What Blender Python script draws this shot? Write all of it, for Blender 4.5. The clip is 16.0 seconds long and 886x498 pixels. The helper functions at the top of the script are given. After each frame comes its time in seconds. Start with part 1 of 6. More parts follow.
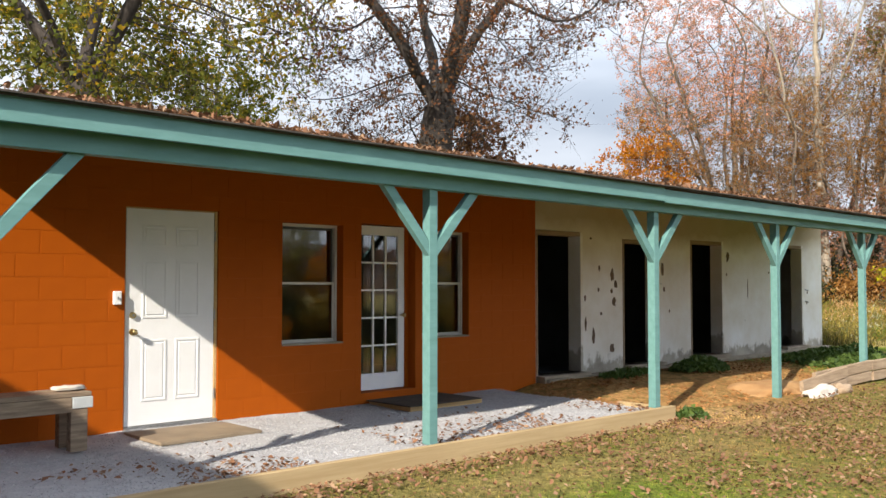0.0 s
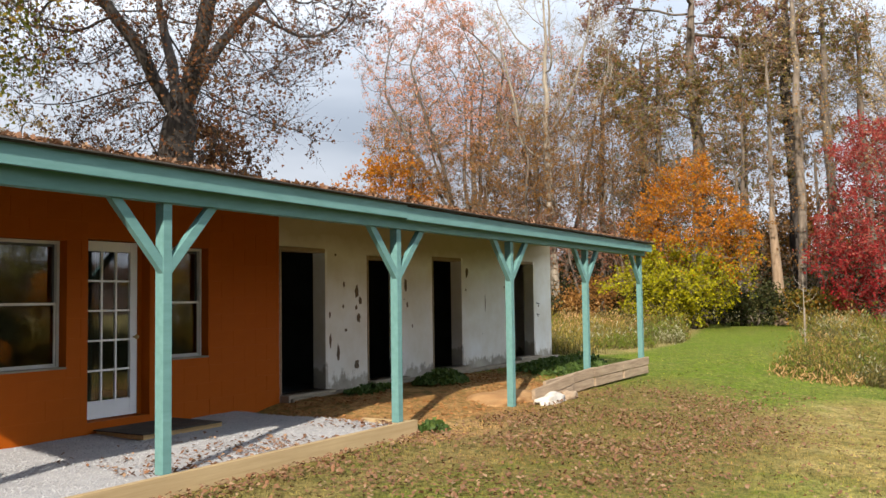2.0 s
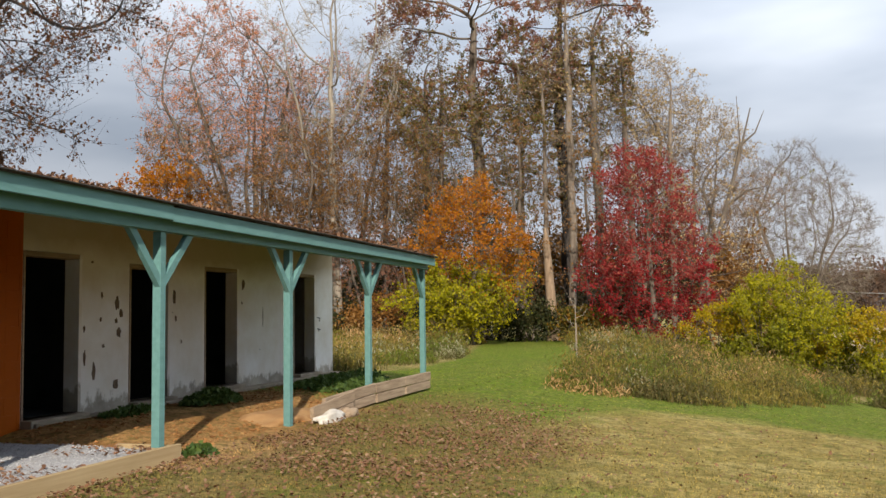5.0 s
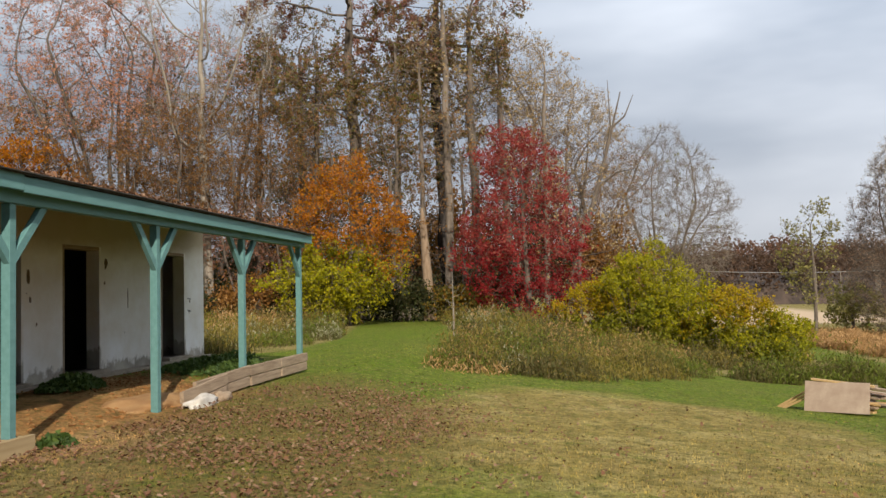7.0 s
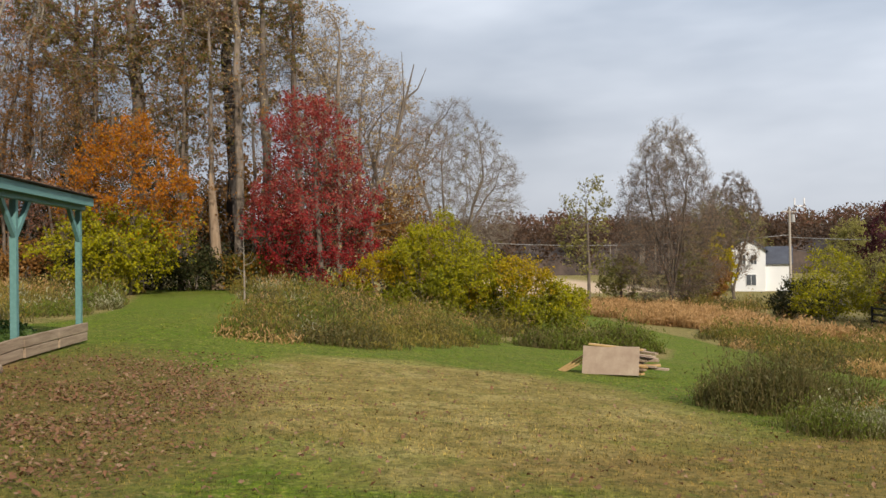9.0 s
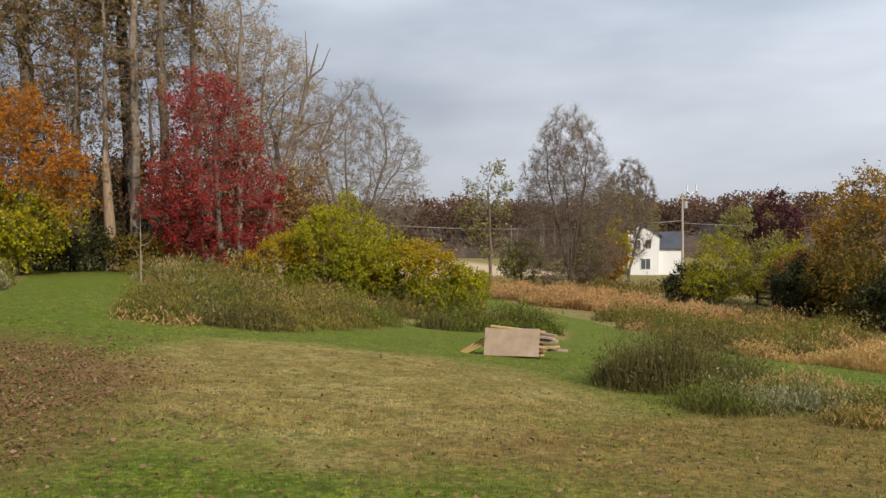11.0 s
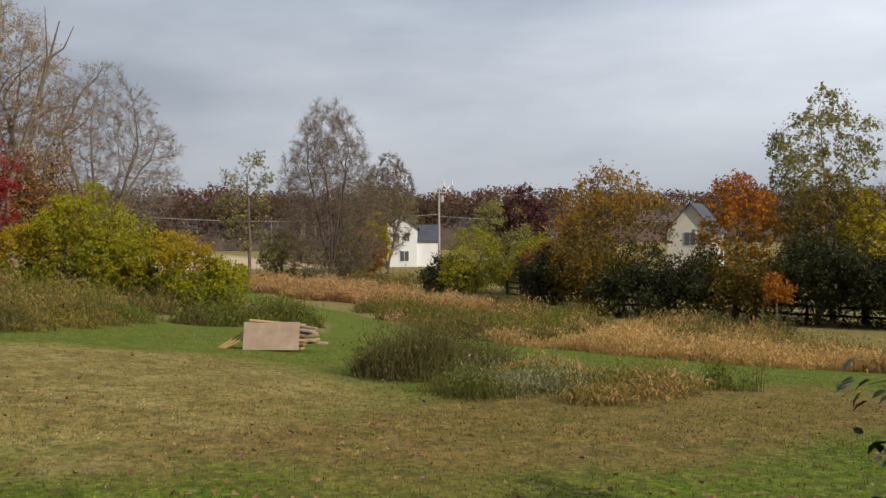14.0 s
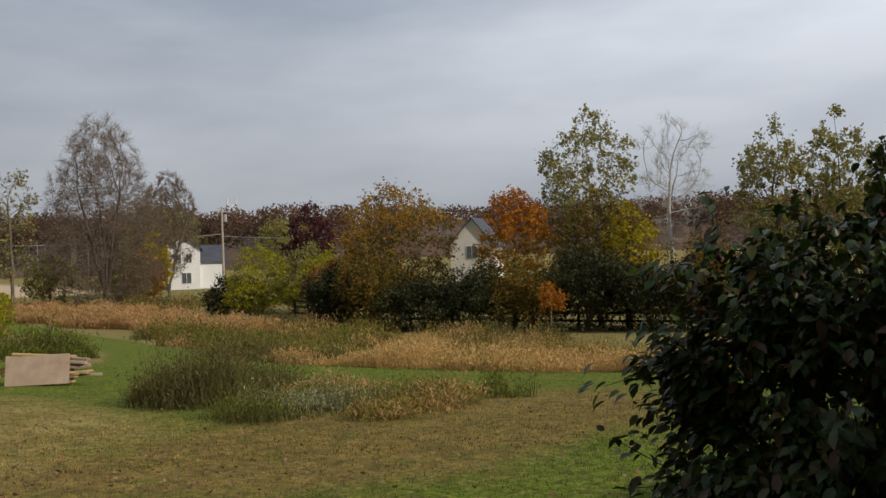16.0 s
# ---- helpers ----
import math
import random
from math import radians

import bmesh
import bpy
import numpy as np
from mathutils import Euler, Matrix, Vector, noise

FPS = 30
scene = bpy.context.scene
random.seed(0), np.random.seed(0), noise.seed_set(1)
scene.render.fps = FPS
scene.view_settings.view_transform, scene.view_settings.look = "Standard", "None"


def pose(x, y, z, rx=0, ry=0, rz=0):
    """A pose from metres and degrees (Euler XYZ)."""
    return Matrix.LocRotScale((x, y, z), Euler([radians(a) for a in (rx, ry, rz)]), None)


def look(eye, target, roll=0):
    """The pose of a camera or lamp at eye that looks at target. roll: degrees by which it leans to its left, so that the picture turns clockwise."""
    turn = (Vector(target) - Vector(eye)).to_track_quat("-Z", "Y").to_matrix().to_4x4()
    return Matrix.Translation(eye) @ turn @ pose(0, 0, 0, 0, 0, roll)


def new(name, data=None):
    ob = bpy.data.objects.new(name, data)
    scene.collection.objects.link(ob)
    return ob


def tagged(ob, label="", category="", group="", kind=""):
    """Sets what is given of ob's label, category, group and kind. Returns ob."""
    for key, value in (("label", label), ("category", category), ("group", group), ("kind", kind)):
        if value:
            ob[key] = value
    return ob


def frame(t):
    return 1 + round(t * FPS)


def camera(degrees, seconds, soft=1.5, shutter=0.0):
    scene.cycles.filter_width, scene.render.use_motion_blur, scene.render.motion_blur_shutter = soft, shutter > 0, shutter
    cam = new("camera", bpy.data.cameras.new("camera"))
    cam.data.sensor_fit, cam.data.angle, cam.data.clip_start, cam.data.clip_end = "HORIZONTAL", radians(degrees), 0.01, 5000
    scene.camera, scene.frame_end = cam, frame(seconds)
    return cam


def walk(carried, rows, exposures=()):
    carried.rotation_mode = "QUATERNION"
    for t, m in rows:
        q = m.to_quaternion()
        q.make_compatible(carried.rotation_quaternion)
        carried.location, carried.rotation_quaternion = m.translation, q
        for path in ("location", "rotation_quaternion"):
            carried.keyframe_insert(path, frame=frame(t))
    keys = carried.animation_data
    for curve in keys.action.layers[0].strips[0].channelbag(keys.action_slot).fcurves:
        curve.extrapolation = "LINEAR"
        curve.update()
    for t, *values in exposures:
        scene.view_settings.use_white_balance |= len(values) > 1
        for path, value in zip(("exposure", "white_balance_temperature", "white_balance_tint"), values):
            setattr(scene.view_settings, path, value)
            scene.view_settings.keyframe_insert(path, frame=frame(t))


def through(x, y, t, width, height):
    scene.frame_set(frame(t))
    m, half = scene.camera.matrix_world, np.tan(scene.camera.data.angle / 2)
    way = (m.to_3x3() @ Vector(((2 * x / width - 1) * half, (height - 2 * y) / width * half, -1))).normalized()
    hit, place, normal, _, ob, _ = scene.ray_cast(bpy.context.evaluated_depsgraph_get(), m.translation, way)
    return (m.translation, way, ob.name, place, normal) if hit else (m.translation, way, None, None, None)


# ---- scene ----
cam = camera(52.3, 16.0)

PATH = [
    (0, (0.394, -0.121, 1.368), (1.764, 1.335, 1.448), -0.0),
    (0.5, (0.412, -0.154, 1.371), (1.863, 1.22, 1.463), 0.3),
    (1, (0.447, -0.16, 1.372), (1.998, 1.1, 1.448), 0.0),
    (1.5, (0.468, -0.142, 1.378), (2.108, 1.0, 1.466), -0.4),
    (2, (0.51, -0.081, 1.377), (2.225, 0.941, 1.489), -0.8),
    (2.5, (0.632, -0.03, 1.374), (2.393, 0.911, 1.489), -1.1),
    (3, (0.777, -0.004, 1.364), (2.566, 0.877, 1.517), -1.0),
    (5.5, (1.133, 0.184, 1.285), (3.057, 0.716, 1.415), -1.0),
    (6, (1.206, 0.211, 1.272), (3.141, 0.7, 1.397), -1.4),
    (6.5, (1.321, 0.244, 1.265), (3.274, 0.658, 1.386), -1.7),
    (7, (1.387, 0.288, 1.255), (3.359, 0.607, 1.354), -1.3),
    (7.5, (1.416, 0.377, 1.244), (3.404, 0.578, 1.331), -0.9),
    (8, (1.416, 0.41, 1.24), (3.414, 0.489, 1.306), -0.9),
    (8.5, (1.43, 0.415, 1.232), (3.429, 0.365, 1.274), -0.9),
    (9, (1.427, 0.42, 1.228), (3.422, 0.278, 1.252), -0.8),
    (9.5, (1.439, 0.409, 1.219), (3.427, 0.194, 1.227), -0.7),
    (12, (1.329, 0.494, 1.241), (3.278, 0.045, 1.208), -0.2),
    (12.5, (1.32, 0.482, 1.239), (3.252, -0.032, 1.197), -0.3),
    (13, (1.312, 0.473, 1.241), (3.22, -0.125, 1.203), -0.5),
    (13.5, (1.297, 0.472, 1.242), (3.162, -0.25, 1.204), -0.5),
    (14, (1.266, 0.48, 1.245), (3.073, -0.376, 1.209), -0.2),
    (14.5, (1.24, 0.467, 1.254), (3.0, -0.483, 1.214), -0.6),
    (15, (1.186, 0.462, 1.262), (2.889, -0.586, 1.236), -1.1),
    (15.5, (1.14, 0.462, 1.268), (2.774, -0.692, 1.256), -1.5),
    (16, (1.107, 0.469, 1.275), (2.666, -0.783, 1.269), -1.7),
]
walk(cam, [(t, look(eye, target, roll)) for t, eye, target, roll in PATH],
     exposures=[(0.0, 0.9), (1.5, 0.76), (3.0, 0.5), (5.5, 0.18), (7.0, 0.03), (9.5, -0.07), (12.5, -0.23), (14.5, -0.45), (16.0, -0.66)])

# ---- light ----
SUN_TRAVEL = Vector((1.0, 0.385, -0.635)).normalized()
sun_from = -SUN_TRAVEL
SUN_ELEV = math.asin(sun_from.z)
SUN_ROT = math.atan2(sun_from.x, sun_from.y)

world = bpy.data.worlds.new("overcast_sky")
scene.world = world
world.use_nodes = True
wn, wl = world.node_tree.nodes, world.node_tree.links
wn.clear()
w_out = wn.new("ShaderNodeOutputWorld")
w_bg = wn.new("ShaderNodeBackground")
w_sky = wn.new("ShaderNodeTexSky")
w_sky.sky_type = "NISHITA"
w_sky.sun_disc = False
w_sky.sun_elevation, w_sky.sun_rotation = SUN_ELEV, SUN_ROT
w_sky.dust_density, w_sky.altitude = 0.7, 100
w_co = wn.new("ShaderNodeTexCoord")
w_map = wn.new("ShaderNodeMapping")
w_map.inputs["Scale"].default_value = (1.0, 1.0, 3.6)
w_noise = wn.new("ShaderNodeTexNoise")
w_noise.inputs["Scale"].default_value = 2.1
w_noise.inputs["Detail"].default_value = 7
w_noise.inputs["Roughness"].default_value = 0.52
w_cover = wn.new("ShaderNodeMapRange")
w_cover.inputs["From Min"].default_value, w_cover.inputs["From Max"].default_value = 0.22, 0.36
w_shade = wn.new("ShaderNodeTexNoise")
w_shade.inputs["Scale"].default_value = 1.3
w_shade.inputs["Detail"].default_value = 5
w_ramp = wn.new("ShaderNodeValToRGB")
w_ramp.color_ramp.elements[0].position, w_ramp.color_ramp.elements[0].color = 0.34, (4.7, 5.4, 6.5, 1)
w_ramp.color_ramp.elements[1].position, w_ramp.color_ramp.elements[1].color = 0.64, (10.0, 10.6, 11.6, 1)
w_mix = wn.new("ShaderNodeMix")
w_mix.data_type = "RGBA"
wl.new(w_co.outputs["Generated"], w_map.inputs["Vector"])
wl.new(w_map.outputs["Vector"], w_noise.inputs["Vector"])
wl.new(w_map.outputs["Vector"], w_shade.inputs["Vector"])
# cloud lies thick in the east and thins towards the clear sky round the sun
w_sep = wn.new("ShaderNodeVectorMath")
w_sep.operation = "DOT_PRODUCT"
w_sep.inputs[1].default_value = (0.93, 0.36, 0.0)
wl.new(w_co.outputs["Generated"], w_sep.inputs[0])
w_thin = wn.new("ShaderNodeMath")
w_thin.operation = "MULTIPLY_ADD"
w_thin.inputs[1].default_value = 0.55
wl.new(w_sep.outputs["Value"], w_thin.inputs[0])
wl.new(w_noise.outputs["Fac"], w_thin.inputs[2])
wl.new(w_thin.outputs[0], w_cover.inputs["Value"])
wl.new(w_shade.outputs["Fac"], w_ramp.inputs["Fac"])
wl.new(w_cover.outputs["Result"], w_mix.inputs["Factor"])
w_clear = wn.new("ShaderNodeVectorMath")
w_clear.operation = "SCALE"
w_clear.inputs["Scale"].default_value = 0.5
wl.new(w_sky.outputs["Color"], w_clear.inputs[0])
wl.new(w_clear.outputs["Vector"], w_mix.inputs["A"])
wl.new(w_ramp.outputs["Color"], w_mix.inputs["B"])
# the cloud is brighter on the sun's side
w_glow = wn.new("ShaderNodeVectorMath")
w_glow.operation = "DOT_PRODUCT"
w_glow.inputs[1].default_value = (0.0, -0.36, 0.0)
wl.new(w_co.outputs["Generated"], w_glow.inputs[0])
w_gain = wn.new("ShaderNodeMath")
w_gain.inputs[1].default_value = 1.0
wl.new(w_glow.outputs["Value"], w_gain.inputs[0])
w_lit = wn.new("ShaderNodeVectorMath")
w_lit.operation = "SCALE"
wl.new(w_mix.outputs["Result"], w_lit.inputs[0])
wl.new(w_lit.outputs["Vector"], w_bg.inputs["Color"])
w_up = wn.new("ShaderNodeSeparateXYZ")
wl.new(w_co.outputs["Generated"], w_up.inputs[0])
w_rise = wn.new("ShaderNodeMapRange")
for key, v in (("From Min", 0.03), ("From Max", 0.33), ("To Min", 0.72), ("To Max", 1.55)):
    w_rise.inputs[key].default_value = v
wl.new(w_up.outputs["Z"], w_rise.inputs["Value"])
w_both = wn.new("ShaderNodeMath")
w_both.operation = "MULTIPLY"
wl.new(w_gain.outputs[0], w_both.inputs[0])
wl.new(w_rise.outputs["Result"], w_both.inputs[1])
wl.new(w_both.outputs[0], w_lit.inputs["Scale"])
w_bg.inputs["Strength"].default_value = 0.07
wl.new(w_bg.outputs["Background"], w_out.inputs["Surface"])

sun = new("sun", bpy.data.lights.new("sun", "SUN"))
sun.data.energy = 5.0
sun.data.color = (1.0, 0.905, 0.775)
sun.data.angle = radians(0.6)
sun.rotation_euler = SUN_TRAVEL.to_track_quat("-Z", "Y").to_euler()

# ---- materials ----


def material(name, build):
    m = bpy.data.materials.new(name)
    m.use_nodes = True
    nt = m.node_tree
    b = nt.nodes["Principled BSDF"]
    build(nt, nt.nodes, nt.links, b)
    return m


def noise_node(nt, scale, detail=4, rough=0.55, coord="Object", stretch=None):
    co = nt.nodes.new("ShaderNodeTexCoord")
    n = nt.nodes.new("ShaderNodeTexNoise")
    n.inputs["Scale"].default_value = scale
    n.inputs["Detail"].default_value = detail
    n.inputs["Roughness"].default_value = rough
    if stretch:
        mp = nt.nodes.new("ShaderNodeMapping")
        mp.inputs["Scale"].default_value = stretch
        nt.links.new(co.outputs[coord], mp.inputs["Vector"])
        nt.links.new(mp.outputs["Vector"], n.inputs["Vector"])
    else:
        nt.links.new(co.outputs[coord], n.inputs["Vector"])
    return n.outputs["Fac"]


def ramp_node(nt, fac, stops):
    r = nt.nodes.new("ShaderNodeValToRGB")
    e = r.color_ramp.elements
    while len(e) < len(stops):
        e.new(0.5)
    for el, (p, c) in zip(e, stops):
        el.position, el.color = p, (*c, 1)
    nt.links.new(fac, r.inputs["Fac"])
    return r.outputs["Color"]


def mix_node(nt, fac, a, b, mode="MIX"):
    m = nt.nodes.new("ShaderNodeMix")
    m.data_type = "RGBA"
    m.blend_type = mode
    for key, v in (("Factor", fac), ("A", a), ("B", b)):
        if isinstance(v, (int, float)):
            m.inputs[key].default_value = v
        elif isinstance(v, tuple):
            m.inputs[key].default_value = (*v, 1)
        else:
            nt.links.new(v, m.inputs[key])
    return m.outputs["Result"]


def bump_node(nt, height, strength, distance, b):
    n = nt.nodes.new("ShaderNodeBump")
    n.inputs["Strength"].default_value = strength
    n.inputs["Distance"].default_value = distance
    nt.links.new(height, n.inputs["Height"])
    nt.links.new(n.outputs["Normal"], b.inputs["Normal"])


def span_node(nt, value, lo, hi, to_lo=0.0, to_hi=1.0):
    n = nt.nodes.new("ShaderNodeMapRange")
    for key, v in (("From Min", lo), ("From Max", hi), ("To Min", to_lo), ("To Max", to_hi)):
        n.inputs[key].default_value = v
    nt.links.new(value, n.inputs["Value"])
    return n.outputs["Result"]


def surface(name, light, dark, scale=6.0, fine=60.0, rough=0.7, bump=0.25, metal=0.0, stretch=None, gloss=0.3):
    """Two tones mixed by a coarse and a fine noise, with fine relief."""
    def build(nt, nodes, links, b):
        a = noise_node(nt, scale, 5, 0.6, stretch=stretch)
        f = noise_node(nt, fine, 3, 0.6, stretch=stretch)
        col = mix_node(nt, span_node(nt, a, 0.35, 0.68), dark, light)
        col = mix_node(nt, span_node(nt, f, 0.3, 0.7, 0.0, 0.35), col, dark)
        links.new(col, b.inputs["Base Color"])
        b.inputs["Roughness"].default_value = rough
        b.inputs["Metallic"].default_value = metal
        b.inputs["Specular IOR Level"].default_value = gloss
        bump_node(nt, f, bump, 0.004, b)
    return material(name, build)


ORANGE = surface("orange_block_paint", (0.41, 0.09, 0.0026), (0.335, 0.069, 0.002), 1.6, 90, 0.6, 0.35, gloss=0.12)
TEAL = surface("teal_trim_paint", (0.142, 0.282, 0.27), (0.105, 0.222, 0.213), 2.5, 45, 0.5, 0.25, stretch=(1, 6, 6), gloss=0.2)
WHITE = surface("white_door_paint", (0.80, 0.81, 0.82), (0.74, 0.75, 0.76), 3, 60, 0.38, 0.08)
VINYL = surface("white_window_vinyl", (0.62, 0.60, 0.55), (0.5, 0.48, 0.44), 5, 60, 0.45, 0.08)
BRASS = surface("worn_brass", (0.55, 0.42, 0.2), (0.4, 0.3, 0.14), 30, 200, 0.3, 0.05, 1.0)
STEEL = surface("dull_steel", (0.4, 0.4, 0.4), (0.28, 0.28, 0.27), 30, 200, 0.45, 0.05, 1.0)
RAWWOOD = surface("raw_pine", (0.58, 0.40, 0.19), (0.44, 0.28, 0.12), 5, 40, 0.75, 0.3, stretch=(0.6, 8, 8))
KERBWOOD = surface("new_treated_lumber", (0.43, 0.32, 0.175), (0.33, 0.235, 0.12), 3, 35, 0.75, 0.3, stretch=(0.5, 9, 9))
OLDWOOD = surface("grey_weathered_wood", (0.34, 0.26, 0.18), (0.16, 0.115, 0.08), 4, 30, 0.85, 0.5, stretch=(0.7, 7, 7))
TIMBER = surface("old_kerb_timber", (0.42, 0.32, 0.22), (0.24, 0.17, 0.11), 3, 28, 0.85, 0.5, stretch=(0.7, 7, 7))
CONCRETE = surface("stained_concrete", (0.36, 0.31, 0.24), (0.22, 0.18, 0.13), 3, 50, 0.9, 0.4)
BOARD = surface("plywood_mat", (0.27, 0.21, 0.14), (0.19, 0.145, 0.10), 3, 60, 0.85, 0.25)
DARKMAT = surface("dark_rubber_mat", (0.085, 0.07, 0.055), (0.045, 0.04, 0.035), 8, 120, 0.9, 0.4)
# near-black base colour: the darkness of the unlit rooms is painted in
INSIDE = surface("interior_shade_tone", (0.075, 0.08, 0.08), (0.045, 0.048, 0.048), 2, 30, 0.95, 0.2)
CLOTH = surface("white_cloth", (0.64, 0.60, 0.54), (0.46, 0.42, 0.36), 8, 80, 0.9, 0.3)
SHINGLE = surface("dark_asphalt_shingle", (0.085, 0.07, 0.06), (0.045, 0.04, 0.036), 4, 120, 0.95, 0.5)
SIDING = surface("white_siding", (0.80, 0.80, 0.80), (0.72, 0.73, 0.74), 0.4, 6, 0.6, 0.05)
SLATE = surface("blue_grey_roofing", (0.09, 0.10, 0.125), (0.06, 0.065, 0.085), 0.8, 10, 0.85, 0.1)
PLASTER_FAR = surface("cream_siding", (0.66, 0.63, 0.57), (0.56, 0.53, 0.48), 0.4, 6, 0.7, 0.05)
BLACKWOOD = surface("black_fence_paint", (0.018, 0.017, 0.017), (0.010, 0.010, 0.010), 3, 40, 0.7, 0.2)
POLEWOOD = surface("utility_pole_wood", (0.45, 0.40, 0.34), (0.33, 0.29, 0.25), 1, 20, 0.9, 0.2)
WIRE = surface("wire_aluminium", (0.42, 0.42, 0.42), (0.3, 0.3, 0.3), 4, 30, 0.5, 0.0)
TOWER = surface("white_steel_lattice", (0.8, 0.8, 0.8), (0.7, 0.7, 0.7), 0.4, 6, 0.6, 0.0)
HOUSEWALL = surface("plain_house_render", (0.26, 0.23, 0.2), (0.2, 0.18, 0.155), 1.5, 40, 0.85, 0.3)


def _white_wall(nt, nodes, links, b):
    co = nodes.new("ShaderNodeTexCoord")
    sep = nodes.new("ShaderNodeSeparateXYZ")
    links.new(co.outputs["Object"], sep.inputs[0])
    big = noise_node(nt, 1.3, 6, 0.62)
    mid = noise_node(nt, 5.5, 5, 0.65, stretch=(1, 1, 0.6))
    fine = noise_node(nt, 60, 3)
    col = mix_node(nt, span_node(nt, big, 0.35, 0.68), (0.66, 0.61, 0.53), (0.80, 0.79, 0.77))
    # paint lost in ragged spots
    chip = span_node(nt, mid, 0.70, 0.715)
    col = mix_node(nt, chip, col, (0.13, 0.10, 0.07))
    # bare block where the paint has come off along the footing
    rag = nodes.new("ShaderNodeMath")
    rag.operation = "MULTIPLY_ADD"
    rag.inputs[1].default_value = 0.75
    links.new(mid, rag.inputs[0])
    links.new(sep.outputs["Z"], rag.inputs[2])
    foot = span_node(nt, rag.outputs[0], 0.60, 0.69, 1.0, 0.0)
    foot_col = mix_node(nt, span_node(nt, big, 0.4, 0.6), (0.25, 0.22, 0.18), (0.42, 0.38, 0.31))
    col = mix_node(nt, foot, col, foot_col)
    # tan darkening towards the top: the eave's shade put into the wall colour
    top = nodes.new("ShaderNodeMath")
    top.operation = "MULTIPLY_ADD"
    top.inputs[1].default_value = 0.7
    links.new(big, top.inputs[0])
    links.new(sep.outputs["Z"], top.inputs[2])
    col = mix_node(nt, span_node(nt, top.outputs[0], 2.35, 2.65, 0.0, 0.75), col, (0.36, 0.26, 0.13))
    links.new(col, b.inputs["Base Color"])
    b.inputs["Roughness"].default_value = 0.85
    bump_node(nt, mix_node(nt, 0.5, mid, fine), 0.5, 0.006, b)


WHITEWALL = material("peeling_white_masonry", _white_wall)


def _glass(nt, nodes, links, b):
    b.inputs["Base Color"].default_value = (0.55, 0.58, 0.58, 1)
    b.inputs["Roughness"].default_value = 0.02
    b.inputs["Transmission Weight"].default_value = 1.0
    b.inputs["IOR"].default_value = 2.0


GLASS = material("window_glass", _glass)


def richer(c, sat=1.22, value=0.86):
    g = 0.3 * c[0] + 0.6 * c[1] + 0.1 * c[2]
    return tuple(max(0.004, value * (g + sat * (v - g))) for v in c)


def foliage(name, colours, rough=0.6, through=0.35, rich=True):
    """Leaves: each island of the mesh takes its own tone from the list."""
    if rich:
        colours = [richer(c) for c in colours]

    def build(nt, nodes, links, b):
        geo = nodes.new("ShaderNodeNewGeometry")
        n = len(colours)
        stops = [(i / max(1, n - 1) * 0.98, c) for i, c in enumerate(colours)]
        col = ramp_node(nt, geo.outputs["Random Per Island"], stops)
        patch = noise_node(nt, 0.45, 3, coord="Object")
        col = mix_node(nt, span_node(nt, patch, 0.35, 0.7, 0.0, 0.45), col, colours[0])
        links.new(col, b.inputs["Base Color"])
        b.inputs["Roughness"].default_value = rough
        b.inputs["Specular IOR Level"].default_value = 0.25
        tr = nodes.new("ShaderNodeBsdfTranslucent")
        links.new(col, tr.inputs["Color"])
        mx = nodes.new("ShaderNodeMixShader")
        mx.inputs[0].default_value = through
        links.new(b.outputs[0], mx.inputs[1])
        links.new(tr.outputs[0], mx.inputs[2])
        links.new(mx.outputs[0], nodes["Material Output"].inputs["Surface"])
    return material(name, build)


def bark(name, light, dark):
    return surface(name, light, dark, 3.0, 22, 0.95, 0.8, stretch=(3, 3, 0.7))


BARK_DARK = bark("dark_oak_bark", (0.075, 0.062, 0.055), (0.028, 0.024, 0.022))
BARK_GREY = bark("grey_bark", (0.20, 0.165, 0.13), (0.095, 0.075, 0.06))
BARK_PALE = bark("pale_bark", (0.40, 0.35, 0.29), (0.21, 0.18, 0.14))
BARK_MID = bark("brown_grey_bark", (0.29, 0.24, 0.19), (0.15, 0.12, 0.095))
BARK_WHITE = bark("white_birch_bark", (0.62, 0.60, 0.58), (0.40, 0.38, 0.36))
DEADWOOD = bark("bare_dead_wood", (0.34, 0.25, 0.17), (0.22, 0.155, 0.10))

LEAF_OAK = foliage("oak_leaves_rust", [(0.13, 0.06, 0.03), (0.20, 0.085, 0.045), (0.10, 0.065, 0.03), (0.26, 0.14, 0.08)])
LEAF_OAKTALL = foliage("oak_leaves_olive", [(0.15, 0.15, 0.055), (0.26, 0.23, 0.09), (0.36, 0.20, 0.115), (0.46, 0.27, 0.18)], 0.6, 0.5)
LEAF_GREEN = foliage("green_yellow_leaves", [(0.13, 0.13, 0.03), (0.27, 0.24, 0.05), (0.44, 0.32, 0.07), (0.48, 0.28, 0.07)], 0.6, 0.5)
LEAF_OAKRUST = foliage("oak_leaves_dull_rust", [(0.24, 0.12, 0.085), (0.38, 0.185, 0.14), (0.28, 0.17, 0.10), (0.48, 0.26, 0.20)], 0.6, 0.45)
# darker copy of the green leaves, with shade put into the colour
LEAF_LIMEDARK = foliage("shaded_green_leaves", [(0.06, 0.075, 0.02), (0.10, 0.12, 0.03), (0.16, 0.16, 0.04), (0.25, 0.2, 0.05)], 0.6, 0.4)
LEAF_PINKTAN = foliage("faded_pink_tan_leaves", [(0.36, 0.24, 0.17), (0.44, 0.31, 0.22), (0.30, 0.19, 0.13)], 0.6, 0.45)
